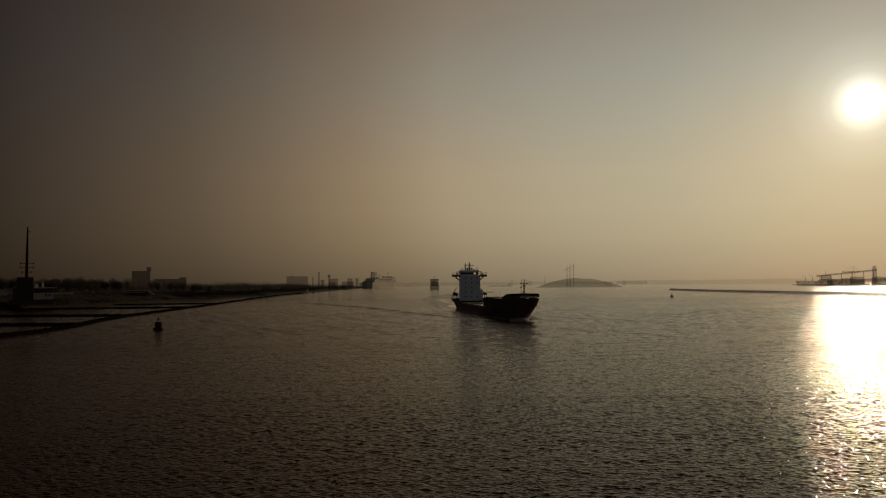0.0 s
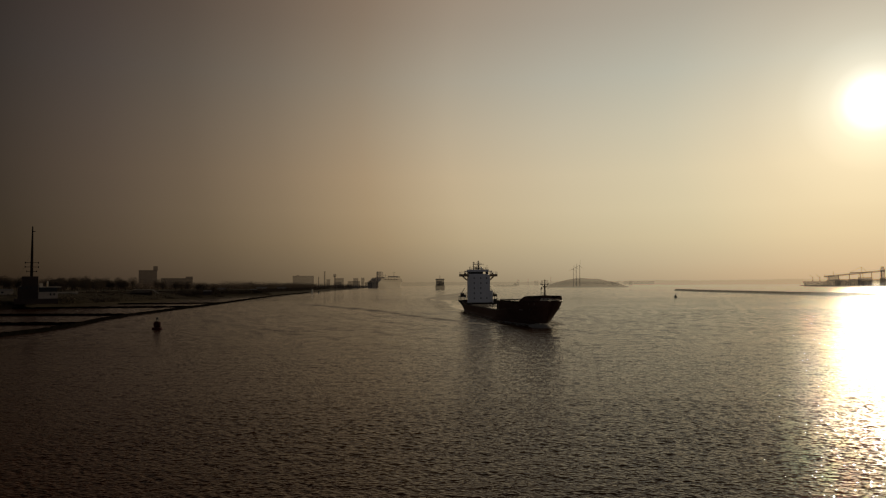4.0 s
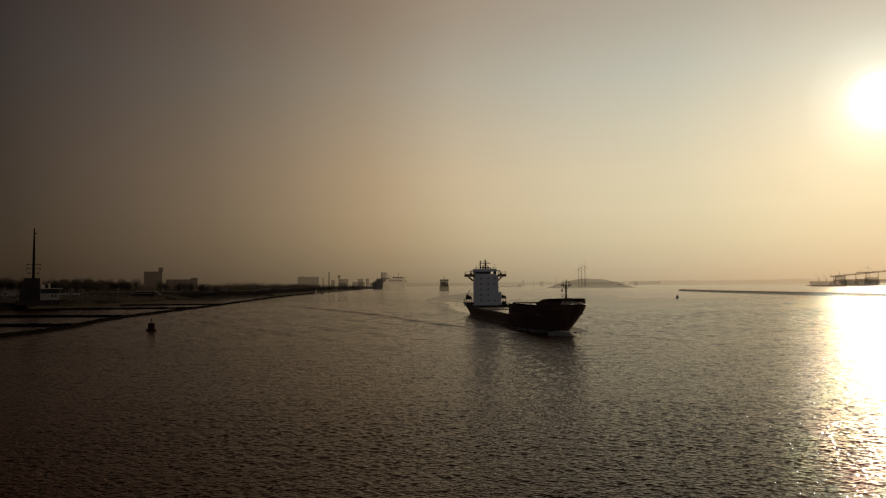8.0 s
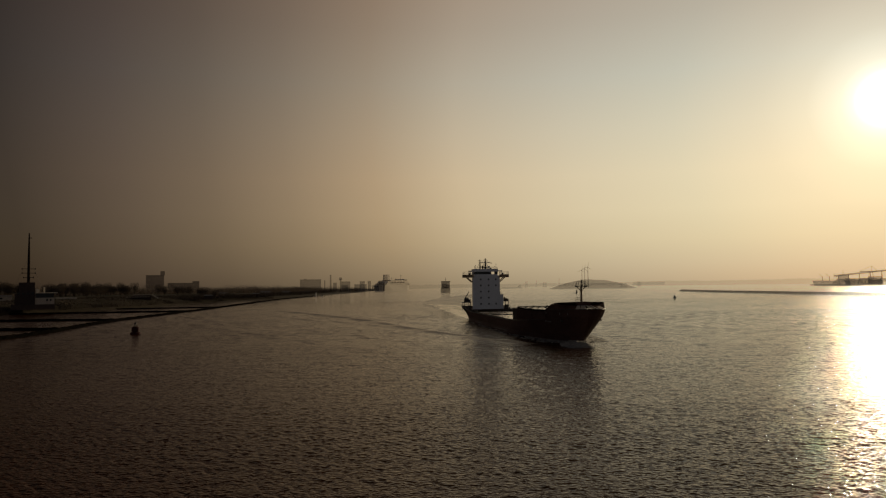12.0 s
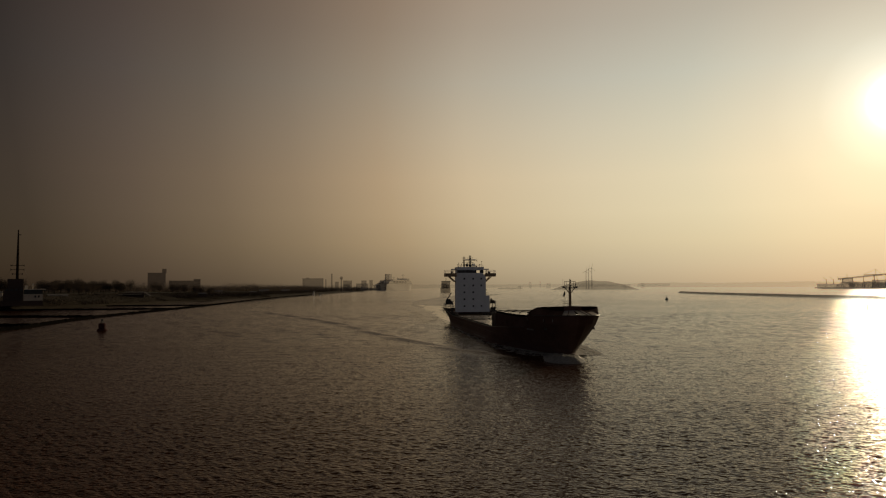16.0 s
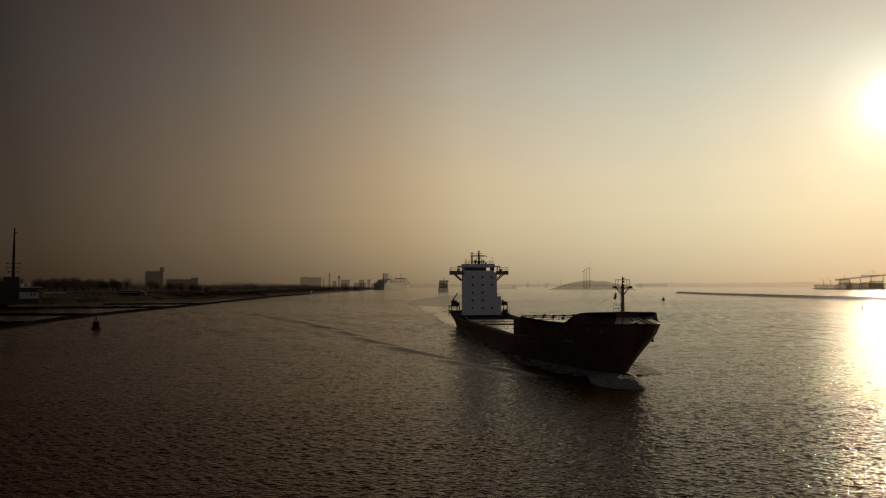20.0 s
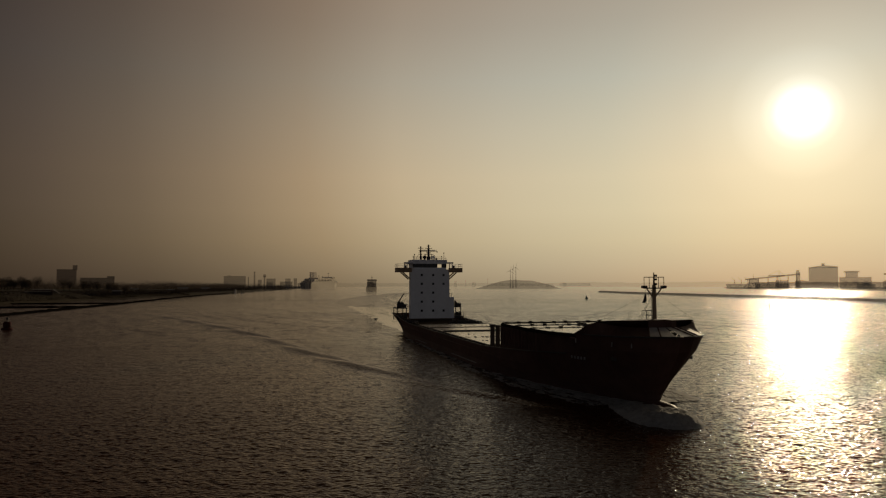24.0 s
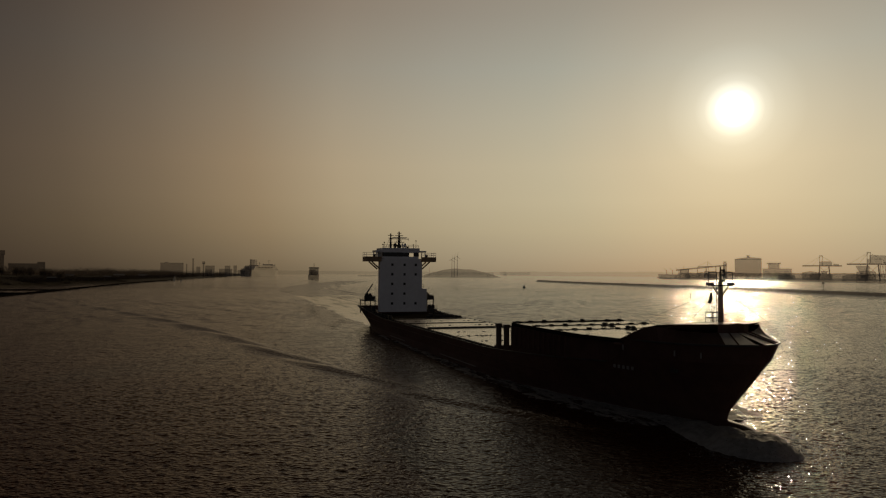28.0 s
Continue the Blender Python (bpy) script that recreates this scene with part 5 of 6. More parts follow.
# ---- the bank: radar station, houses, works ----
def radar_station():
    st = thing("radar_station", "harbour radar station with a dark tower and a flat-roofed pale wing", "building", m=facing(-288.4, 478.4, 0))
    bm = B()
    box(bm, -6.0, 6.2, -3, 9, 6.0, 14.6)
    box(bm, -3.6, 6.2, -1, 7, 14.6, 22.0)
    part("tower_block", bm, WALL_DARK, st)
    bm = B()
    box(bm, 6.3, 18.0, -6, 6, 6.6, 11.2)
    wing = part("wing", bm, WALL_PALE, st, "low pale rendered wing")
    bm = B()
    box(bm, 6.6, 20.0, -7.5, 7.5, 14.3, 14.8)
    part("flat_roof", bm, WALL_WHITE, st)
    bm = B()
    box(bm, -8.0, 18.3, -6.3, 6.3, 3.0, 6.6)
    part("plinth", bm, WALL_DARK, st)
    bm = B()
    box(bm, 6.4, 17.6, -5.0, 5.5, 11.2, 14.3)
    part("clerestory", bm, GLASS, st)
    for i in range(2):
        bm = B()
        box(bm, 13.0 + i * 2.2, 14.0 + i * 2.2, -6.1, -6.0, 8.8, 10.2)
        part("window", bm, GLASS, wing)
    for i in range(4):
        bm = B()
        box(bm, -4.5 + i * 2.8, -2.9 + i * 2.8, -3.1, -3.0, 13.5, 15.0)
        part("window", bm, GLASS, st)
    bm = B()
    box(bm, 6.8, 9.0, -3, 0, 14.8, 17.3)
    box(bm, 11.4, 12.4, -2, 0, 14.8, 18.6)
    part("roof_cabin", bm, WALL_WHITE, st)
    bm = B()
    tube(bm, (2.2, 3, 22), (2.2, 3, 40), 1.0, 0.8, 10)
    tube(bm, (2.2, 3, 40), (2.2, 3, 57), 0.8, 0.4, 10)
    mast = part("lattice_mast", bm, MAST, st, "tall dark signal mast with crossarms")
    for z, w in ((25.5, 3.0), (28.6, 4.0), (31.6, 4.0)):
        bm = B()
        box(bm, 2.2 - w, 2.2 + w, 2.8, 3.2, z - 0.16, z + 0.16)
        for k in (-1, 1):
            box(bm, 2.2 + k * w - 0.25, 2.2 + k * w + 0.25, 2.7, 3.3, z - 0.6, z + 0.6)
        part("crossarm", bm, MAST, mast)
    bm = B()
    box(bm, 2.2, 4.0, 2.8, 3.2, 53.2, 53.7)
    part("lamp_bracket", bm, MAST, mast)
    bm = B()
    for dx in (-9, 9):
        tube(bm, (2.2, 3, 40), (2.2 + dx, 6, 17), 0.04, n=4)
    part("guy_wires", bm, STEEL, mast)
    return st


radar_station()


def low_shed(x, y, w, d, z, h, wall, label):
    ob = thing("shed", label, "building", m=facing(x, y, z))
    bm = B()
    box(bm, -w / 2, w / 2, 0, d, -2.0, h)
    part("wall", bm, wall, ob)
    bm = B()
    prism(bm, [(-w / 2 - 0.4, h), (w / 2 + 0.4, h), (w / 2 - 0.2, h + 0.9), (-w / 2 + 0.2, h + 0.9)], 1, -0.4, d + 0.4)
    part("roof", bm, ROOF, ob)
    for i in range(max(1, int(w / 6))):
        bm = B()
        box(bm, -w / 2 + 1.2 + i * 4, -w / 2 + 2.8 + i * 4, -0.08, 0.02, 0.5, 1.7)
        part("window", bm, GLASS, ob)


def white_wall():
    ob = thing("garden_wall", "long low whitewashed wall beside the radar station", "wall", m=facing(-314.3, 575, 9.5))
    bm = B()
    box(bm, -8, 8, 0, 0.4, -2.5, 0.55)
    part("masonry", bm, WALL_WHITE, ob)
    for i in range(8):
        bm = B()
        box(bm, -8 + i * 2, -6.03 + i * 2, -0.06, 0.46, 0.55, 0.68)
        part("coping_stone", bm, WALL_WHITE, ob)


white_wall()


SHEDS = [(-330, 520, 9, 7, 9.5, 2.6, WALL_PALE, "small white house on the dunes"),
         (-340, 560, 8, 8, 10.0, 4.5, WALL_DARK, "dark brick house on the dunes"),
         (-262, 760, 9, 8, 6.0, 2.0, WALL_DARK, "dark shed behind the beach"),
         (-280, 860, 10, 8, 6.0, 4.0, WALL_PALE, "pale shed behind the river bank"),
         (-268, 960, 10, 10, 5.0, 2.6, WALL_DARK, "dark workshop beside the river"),
         (-300, 1120, 16, 10, 4.5, 5.0, WALL_PALE, "pale waterside house with a flat roof"),
         (-302, 1260, 16, 10, 4.0, 4.5, WALL_PALE, "pale waterside building beside the dam"),
         (-280, 1330, 10, 9, 3.5, 3.0, WALL_DARK, "dark waterside building beside the dam")]
for row in SHEDS:
    low_shed(*row)


def beach_pavilion():
    ob = thing("beach_pavilion", "low timber beach pavilion with white railed terraces and a stair", "building", m=facing(-283, 645, 0.9))
    bm = B()
    box(bm, -9.0, 8.6, 1.5, 8, 5.0, 9.2)
    part("body", bm, WALL_DARK, ob)
    for z, x0, x1, gap in ((7.6, -13.0, 8.6, 2.3), (9.7, -7.0, 8.6, 1.9)):
        front = -0.55 if z < 9 else 0.95
        bm = B()
        box(bm, x0 - 0.3, x1 + 0.3, front - 0.05, 8.2, z - 0.3, z)
        deck = part("terrace", bm, WALL_DARK, ob)
        for i in range(int((x1 - x0) / gap)):
            bm = B()
            box(bm, x0 + i * gap, x0 + i * gap + gap * 0.7, front - 0.05, front + 0.03, z + 0.2, z + 0.75)
            part("rail_panel", bm, WALL_WHITE if z > 9 else WALL_PALE, deck, "white rail panel")
    for i in range(4):
        bm = B()
        box(bm, -8.0 + i * 5, -7.7 + i * 5, -0.4, -0.1, 4.5, 7.3)
        part("post", bm, WALL_DARK, ob)
    bm = B()
    prism(bm, [(8.9, 10.4), (9.6, 10.4), (14.5, 6.9), (14.5, 6.3), (14.0, 6.3), (8.9, 9.8)], 1, -0.4, -0.1)
    stair = part("stair_stringer", bm, WALL_WHITE, ob, "white stair stringer")
    for i in range(12):
        bm = B()
        box(bm, 9.0 + i * 0.44, 9.4 + i * 0.44, -0.1, 1.4, 9.6 - i * 0.3, 9.72 - i * 0.3)
        part("step", bm, WALL_PALE, stair)
    bm = B()
    for x, top in ((10.4, 8.6), (12.6, 7.2)):
        box(bm, x, x + 0.2, 0.9, 1.1, 4.5, top)
    part("stair_posts", bm, MAST, ob)


beach_pavilion()


def slab_block(name, label, x, y, w, d, z0, z1, wall, rows, cols, extra=()):
    ob = thing(name, label, "building", m=facing(x, y, 0))
    bm = B()
    box(bm, -w / 2, w / 2, 0, d, z0, z1)
    part("wall", bm, wall, ob)
    for x0, x1, za, zb in extra:
        bm = B()
        box(bm, x0, x1, 0.5, d - 0.5, za, zb)
        part("roof_house", bm, wall, ob)
    bm = B()
    box(bm, -w / 2 - 0.3, w / 2 + 0.3, -0.3, d + 0.3, z1 + 0.01, z1 + 0.6)
    part("roof", bm, wall, ob)
    cw, rh = w / cols, (z1 - z0) / rows
    me = None
    for r in range(rows):
        for c in range(cols):
            if me is None:
                bm = B()
                box(bm, -cw * 0.3, cw * 0.3, -0.25, -0.02, -rh * 0.25, rh * 0.25)
                me = finish(bm, "window", PANE_FAR)
            win = new("window", me)
            win.parent = ob
            win.matrix_basis = pose(-w / 2 + cw * (c + 0.5), 0, z0 + rh * (r + 0.5))
    return ob


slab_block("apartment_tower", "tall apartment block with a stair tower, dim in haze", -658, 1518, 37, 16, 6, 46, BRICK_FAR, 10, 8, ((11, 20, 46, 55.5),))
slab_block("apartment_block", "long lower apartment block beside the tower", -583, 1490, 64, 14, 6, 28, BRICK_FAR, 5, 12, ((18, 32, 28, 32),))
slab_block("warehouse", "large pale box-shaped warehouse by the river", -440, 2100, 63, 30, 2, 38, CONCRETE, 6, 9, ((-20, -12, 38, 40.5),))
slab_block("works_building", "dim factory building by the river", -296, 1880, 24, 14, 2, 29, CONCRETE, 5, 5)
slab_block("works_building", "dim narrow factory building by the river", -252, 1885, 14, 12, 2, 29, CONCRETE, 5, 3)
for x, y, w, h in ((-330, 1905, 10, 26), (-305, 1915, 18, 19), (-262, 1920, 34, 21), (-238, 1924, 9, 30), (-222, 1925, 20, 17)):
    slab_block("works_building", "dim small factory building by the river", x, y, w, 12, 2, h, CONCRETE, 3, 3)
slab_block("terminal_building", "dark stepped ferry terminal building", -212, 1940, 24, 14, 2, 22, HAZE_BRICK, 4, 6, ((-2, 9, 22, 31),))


def chimney(x, y, z0, z1, r, label):
    ob = thing("chimney", label, "chimney", m=pose(x, y, 0))
    bm = B()
    lathe(bm, [(r * 1.25, z0), (r, z0 + (z1 - z0) * 0.5), (r * 0.9, z1)], 12)
    part("stack", bm, HAZE_BRICK, ob)
    bm = B()
    lathe(bm, [(r * 1.15, z1 + 0.02), (r * 1.2, z1 + 1.2), (r * 1.0, z1 + 1.6)], 12)
    part("cap", bm, HAZE_BRICK, ob)


chimney(-300, 1682, 2, 43, 2.0, "tall slim factory chimney")
chimney(-266, 1625, 2, 32, 1.9, "shorter factory chimney with a thick head")
chimney(-199, 1937, 2, 46, 2.2, "dark stack beside the ferry quay")
chimney(-318, 1700, 2, 30, 1.4, "short thin factory chimney")
bm = lathe(B(), [(2.2, 30), (3.4, 31), (3.4, 35.5), (2.4, 37)], 12)
single("water_tank", bm, HAZE_BRICK, "round tank on top of a works tower", "tank", m=pose(-266, 1625, 0.4))


def harbour_light(x, y, h, label):
    ob = thing("harbour_light", label, "beacon", m=pose(x, y, 0))
    bm = B()
    lathe(bm, [(1.6, -0.5), (1.3, 0.6), (1.1, h - 2)], 10)
    part("tower", bm, WALL_WHITE, ob)
    bm = B()
    lathe(bm, [(1.5, h - 2), (1.5, h - 1.7), (0.8, h - 1.6), (0.8, h - 0.5), (0.2, h)], 10)
    part("lantern", bm, STEEL, ob)


harbour_light(-220, 1128, 8.5, "small white harbour light on the dam head")
harbour_light(-206, 1110, 3.5, "short harbour mark on the dam head")


# ---- trees ----
def bare_tree(seed, h):
    rnd = random.Random(seed)
    ob = thing("bare_tree", "bare winter tree on the dunes", "tree", group="trees on the dunes")
    bm = B()
    tube(bm, (0, 0, -1), (0, 0, h * 0.45), 0.3, 0.2, 6)
    for _ in range(9):
        a, up = rnd.uniform(0, 6.28), rnd.uniform(0.25, 0.5) * h
        ex = (math.cos(a) * h * rnd.uniform(0.15, 0.32), math.sin(a) * h * rnd.uniform(0.15, 0.32), up + h * rnd.uniform(0.2, 0.4))
        tube(bm, (0, 0, up), ex, 0.12, 0.04, 4)
    part("trunk", bm, BARK, ob)
    bm = B()
    for _ in range(1900):
        a, b, r = rnd.uniform(0, 6.28), rnd.uniform(-1, 1), rnd.random() ** 0.4
        c = math.sqrt(1 - b * b)
        k = 0.75 + 0.45 * noise.noise((math.cos(a) * 1.7 + seed, math.sin(a) * 1.7, b * 1.5))
        p = Vector((math.cos(a) * c * r * h * 0.44 * k, math.sin(a) * c * r * h * 0.44 * k, h * 0.52 + b * r * h * 0.46 * k))
        d = Vector((rnd.uniform(-1, 1), rnd.uniform(-1, 1), rnd.uniform(0, 1.2))).normalized() * rnd.uniform(0.3, 0.8)
        s = Vector((rnd.uniform(-1, 1), rnd.uniform(-1, 1), rnd.uniform(-1, 1))).normalized() * rnd.uniform(0.08, 0.22)
        bm.faces.new([bm.verts.new(v) for v in (p - s, p + s, p + d)])
    part("crown", bm, TWIG, ob)
    return ob


def plant_trees():
    rnd = random.Random(31)
    kinds = [bare_tree(3, 12), bare_tree(8, 10.5), bare_tree(13, 9)]
    spots = []
    for x0, y0, w, n in ((-376, 699, 44, 20), (-362, 763, 24, 11), (-399, 628, 26, 12), (-330, 620, 40, 8), (-300, 800, 60, 8)):
        for i in range(n):
            k = (i + rnd.uniform(0.2, 0.8)) / n - 0.5
            spots.append((x0 + k * w, y0 + k * w * 0.5 + rnd.uniform(-9, 9)))
    for i, (x, y) in enumerate(spots):
        z = land_height(x, y)
        m = pose(x, y, z, 0, 0, rnd.uniform(0, 360)) @ Matrix.Scale(rnd.uniform(0.95, 1.3), 4)
        if i < 3:
            kinds[i].matrix_basis = m
        else:
            copy_thing(kinds[i % 3], m)


plant_trees()


def wood_band(name, label, line, h, depth, material, n, seed):
    """A far strip of wood: many twig clumps along a line of (x, y, ground)."""
    rnd = random.Random(seed)
    bm = B()
    for _ in range(n):
        t = rnd.random() * (len(line) - 1)
        k = int(t)
        x, y, z = (a + (b - a) * (t - k) for a, b in zip(line[k], line[k + 1]))
        hh = h * (0.45 + 0.6 * max(0, noise.noise((x / 45, y / 45, seed)) + 0.35)) * (0.85 + 0.3 * noise.noise((x / 6, y / 14, seed + 5)))
        r = rnd.random() ** 0.8
        p = Vector((x - rnd.random() * depth, y + rnd.uniform(-5, 5), z + hh * r))
        s = 0.45 + 1.0 * (1 - r)
        a = Vector((rnd.uniform(-1, 1), rnd.uniform(-1, 1), rnd.uniform(-0.4, 0.4))) * s
        b = Vector((rnd.uniform(-0.6, 0.6), rnd.uniform(-0.6, 0.6), rnd.uniform(0.6, 1.2))) * s
        bm.faces.new([bm.verts.new(v) for v in (p - a, p + a, p + b)])
    return single(name, bm, material, label, "trees", kind="stuff")


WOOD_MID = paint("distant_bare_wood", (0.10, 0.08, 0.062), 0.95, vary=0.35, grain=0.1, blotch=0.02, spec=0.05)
# base colour lightened to put haze over the far wood
WOOD_HAZED = paint("hazed_bare_wood", (0.25, 0.20, 0.15), 0.95, vary=0.25, grain=0.1, blotch=0.02, spec=0.05)


def dune_scrub():
    """Low tufts and bushes that follow the dunes' slope."""
    rnd = random.Random(3)
    bm = B()
    for _ in range(26000):
        y = rnd.uniform(420, 960)
        x = shore_x(y) - 3 - 62 * rnd.random() ** 1.3
        bushy = max(0, noise.noise((x / 14, y / 22, 8)))
        h = (0.5 + 1.7 * bushy) * rnd.uniform(0.5, 1.0)
        p = Vector((x, y, land_height(x, y) - 0.15 + h * 0.5 * rnd.random()))
        a = Vector((rnd.uniform(-1, 1), rnd.uniform(-1, 1), rnd.uniform(-0.3, 0.3))) * (0.35 + 0.5 * bushy)
        b = Vector((rnd.uniform(-0.4, 0.4), rnd.uniform(-0.4, 0.4), h))
        bm.faces.new([bm.verts.new(v) for v in (p - a, p + a, p + b)])
    return single("dune_scrub", bm, WOOD_MID, "dark scrub and rough grass along the dunes", "scrub", kind="stuff")


dune_scrub()
wood_band("wood", "dim bare wood behind the river bank", [(-520, 700, 9), (-400, 850, 8), (-345, 1050, 7), (-320, 1250, 6), (-310, 1450, 4), (-310, 1650, 3)], 19, 60, WOOD_HAZED, 44000, 4)
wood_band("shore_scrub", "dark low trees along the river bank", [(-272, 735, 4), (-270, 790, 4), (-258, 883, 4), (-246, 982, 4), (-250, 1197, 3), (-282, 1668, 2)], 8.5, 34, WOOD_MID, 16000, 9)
wood_band("wood", "dim trees between the works and the river", [(-330, 1500, 3), (-310, 1750, 3), (-290, 1950, 2), (-250, 2050, 1)], 19, 50, WOOD_HAZED, 9000, 5)
wood_band("wood", "dim bare wood before the apartment blocks", [(-900, 1000, 9), (-700, 1250, 8), (-540, 1420, 6), (-480, 1800, 4)], 19, 60, WOOD_HAZED, 18000, 6)


# ---- island, turbines, far shores ----
def island():
    bm = B()
    rows = []
    for j in range(15):
        v = j / 14 * 2 - 1
        row = []
        for i in range(61):
            u = i / 60 * 2 - 1
            hgt = 32 * max(0, 1 - abs(u) ** 1.9) * max(0, 1 - v * v) ** 0.6
            hgt *= 0.86 + 0.16 * noise.noise((u * 3, v * 2, 1)) + 0.10 * u * (1 - abs(u))
            row.append(bm.verts.new((u * 130, v * 130, hgt - 0.6)))
        rows.append(row)
    for a, b in zip(rows, rows[1:]):
        for i in range(60):
            bm.faces.new((a[i], a[i + 1], b[i + 1], b[i]))
    return single("island", bm, ISLAND, "low humped island of scrub, pale in the haze", "island", kind="structure", m=facing(418, 2150), smooth=True)


island()


def wind_turbine():
    ob = thing("wind_turbine", "white three-bladed wind turbine, faint in the haze", "wind turbine", group="turbines behind the island")
    bm = B()
    lathe(bm, [(2.4, 0), (1.9, 40), (1.4, 80)], 10)
    part("tower", bm, MILL, ob)
    bm = B()
    box(bm, -1.6, 1.6, -3, 5, 79.5, 83.0)
    part("nacelle", bm, MILL, ob)
    rotor = part("hub", lathe(B(), [(0.6, -1.5), (1.6, 0), (1.6, 1.5)], 10), MILL, ob)
    rotor.matrix_basis = pose(0, -4, 81.3, 90)
    for k in range(3):
        bm = B()
        prism(bm, [(-0.5, 1.0), (1.0, 1.0), (1.5, 6), (0.25, 23), (-0.15, 23)], 1, -0.25, 0.25)
        blade = part("blade", bm, MILL, rotor)
        blade.matrix_basis = pose(0, 0, 0, -90) @ pose(0, 0, 0, 0, 120 * k + 10)
    return ob


first_mill = wind_turbine()
first_mill.matrix_basis = facing(533, 2853, 0.5)
copy_thing(first_mill, facing(546, 3003, -4))
copy_thing(first_mill, facing(560, 3152, -8))


def far_shore(name, label, line, h, material, seed, step=12):
    """A low wooded shore far off, one closed body with an uneven top."""
    bm = B()
    rnd = random.Random(seed)
    rows = []
    for (xa, ya), (xb, yb) in zip(line, line[1:]):
        n = int(math.hypot(xb - xa, yb - ya) / step)
        for i in range(n):
            x, y = xa + (xb - xa) * i / n, ya + (yb - ya) * i / n
            hh = h * (0.72 + 0.18 * noise.noise((x / 130, y / 130, seed)) + rnd.uniform(0, 0.12))
            rows.append([bm.verts.new(v) for v in ((x, y, -0.5), (x, y + 2, hh * 0.8), (x, y + 12, hh), (x, y + 30, -0.5))])
    for a, b in zip(rows, rows[1:]):
        for i in range(4):
            bm.faces.new((a[i], a[(i + 1) % 4], b[(i + 1) % 4], b[i]))
    bm.faces.new(rows[0])
    bm.faces.new(rows[-1][::-1])
    return single(name, bm, material, label, "far shore", kind="structure")


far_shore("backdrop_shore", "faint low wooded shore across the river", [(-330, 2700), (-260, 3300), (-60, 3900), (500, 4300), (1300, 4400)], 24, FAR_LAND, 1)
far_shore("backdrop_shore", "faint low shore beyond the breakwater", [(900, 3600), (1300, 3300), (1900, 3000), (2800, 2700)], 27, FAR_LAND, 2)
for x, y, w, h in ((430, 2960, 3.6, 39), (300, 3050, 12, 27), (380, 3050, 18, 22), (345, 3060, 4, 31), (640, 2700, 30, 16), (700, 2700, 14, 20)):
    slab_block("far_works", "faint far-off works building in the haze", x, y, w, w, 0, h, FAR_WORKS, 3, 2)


# ---- the ore port ----
def port_shed(x, y, w, h, label):
    ob = thing("port_shed", label, "building", group="sheds on the quay", m=facing(x, y, 1.6))
    bm = B()
    box(bm, -w / 2, w / 2, 0, 22, 0, h)
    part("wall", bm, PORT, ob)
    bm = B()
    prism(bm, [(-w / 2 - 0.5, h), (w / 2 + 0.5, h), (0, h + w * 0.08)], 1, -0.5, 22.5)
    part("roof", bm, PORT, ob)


def ore_port():
    quay = B()
    prism(quay, [(1075, 2085), (1085, 1960), (1105, 1800), (1130, 1600), (1140, 1400), (1150, 900), (1900, 900), (1900, 2400), (1200, 2400)], 2, -2, 1.6)
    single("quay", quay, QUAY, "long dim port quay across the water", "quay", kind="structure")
    # one long stockpile behind the quay edge
    line = [(1100, 2075), (1108, 1960), (1128, 1800), (1152, 1600), (1162, 1400), (1170, 1150), (1172, 905)]
    bm = B()
    rows = []
    for (xa, ya), (xb, yb) in zip(line, line[1:]):
        for k in range(14):
            x, y = xa + (xb - xa) * k / 14, ya + (yb - ya) * k / 14
            h = 19 + 3.0 * noise.noise((y / 60, 1, 0)) + 1.5 * noise.noise((y / 15, 4, 0))
            rows.append([bm.verts.new(v) for v in ((x, y, 1.5), (x + 14, y + 4, h * 0.8), (x + 22, y + 5, h), (x + 34, y + 8, h * 0.9), (x + 60, y + 14, 1.5))])
    for p, q in zip(rows, rows[1:]):
        for i in range(4):
            bm.faces.new((p[i], p[i + 1], q[i + 1], q[i]))
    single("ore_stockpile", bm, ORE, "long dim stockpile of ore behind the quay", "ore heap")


ore_port()
for x, y, w, h in ((1112, 1985, 34, 13), (1120, 1935, 30, 17), (1126, 1890, 26, 12), (1150, 1840, 34, 20), (1262, 1640, 40, 20), (1255, 1590, 50, 15), (1200, 1650, 40, 12), (1290, 1480, 40, 22), (1195, 1400, 50, 12)):
    port_shed(x, y, w, h, "dim port shed on the ore quay")


def silo_hall():
    ob = slab_block("silo_hall", "huge windowless silo hall in the haze", 1187, 1802, 70, 50, 3, 58, PORT_HALL, 1, 1)
    for c in list(ob.children):
        if c.name.startswith("window"):
            bpy.data.objects.remove(c)
    bm = B()
    prism(bm, [(-35, 58.7), (35, 58.7), (35, 61), (4, 64.5), (-20, 61.5)], 1, 2, 48)
    part("upper_roof", bm, PORT_HALL, ob)
    bm = B()
    box(bm, -4, 4, 10, 20, 63, 70)
    part("lift_house", bm, PORT_HALL, ob)


silo_hall()
slab_block("port_building", "dim stepped port building beside the silo hall", 1222, 1722, 72, 30, 3, 31, PORT, 1, 3, ((-22, 6, 31, 47), (-26, 10, 44, 47.5)))


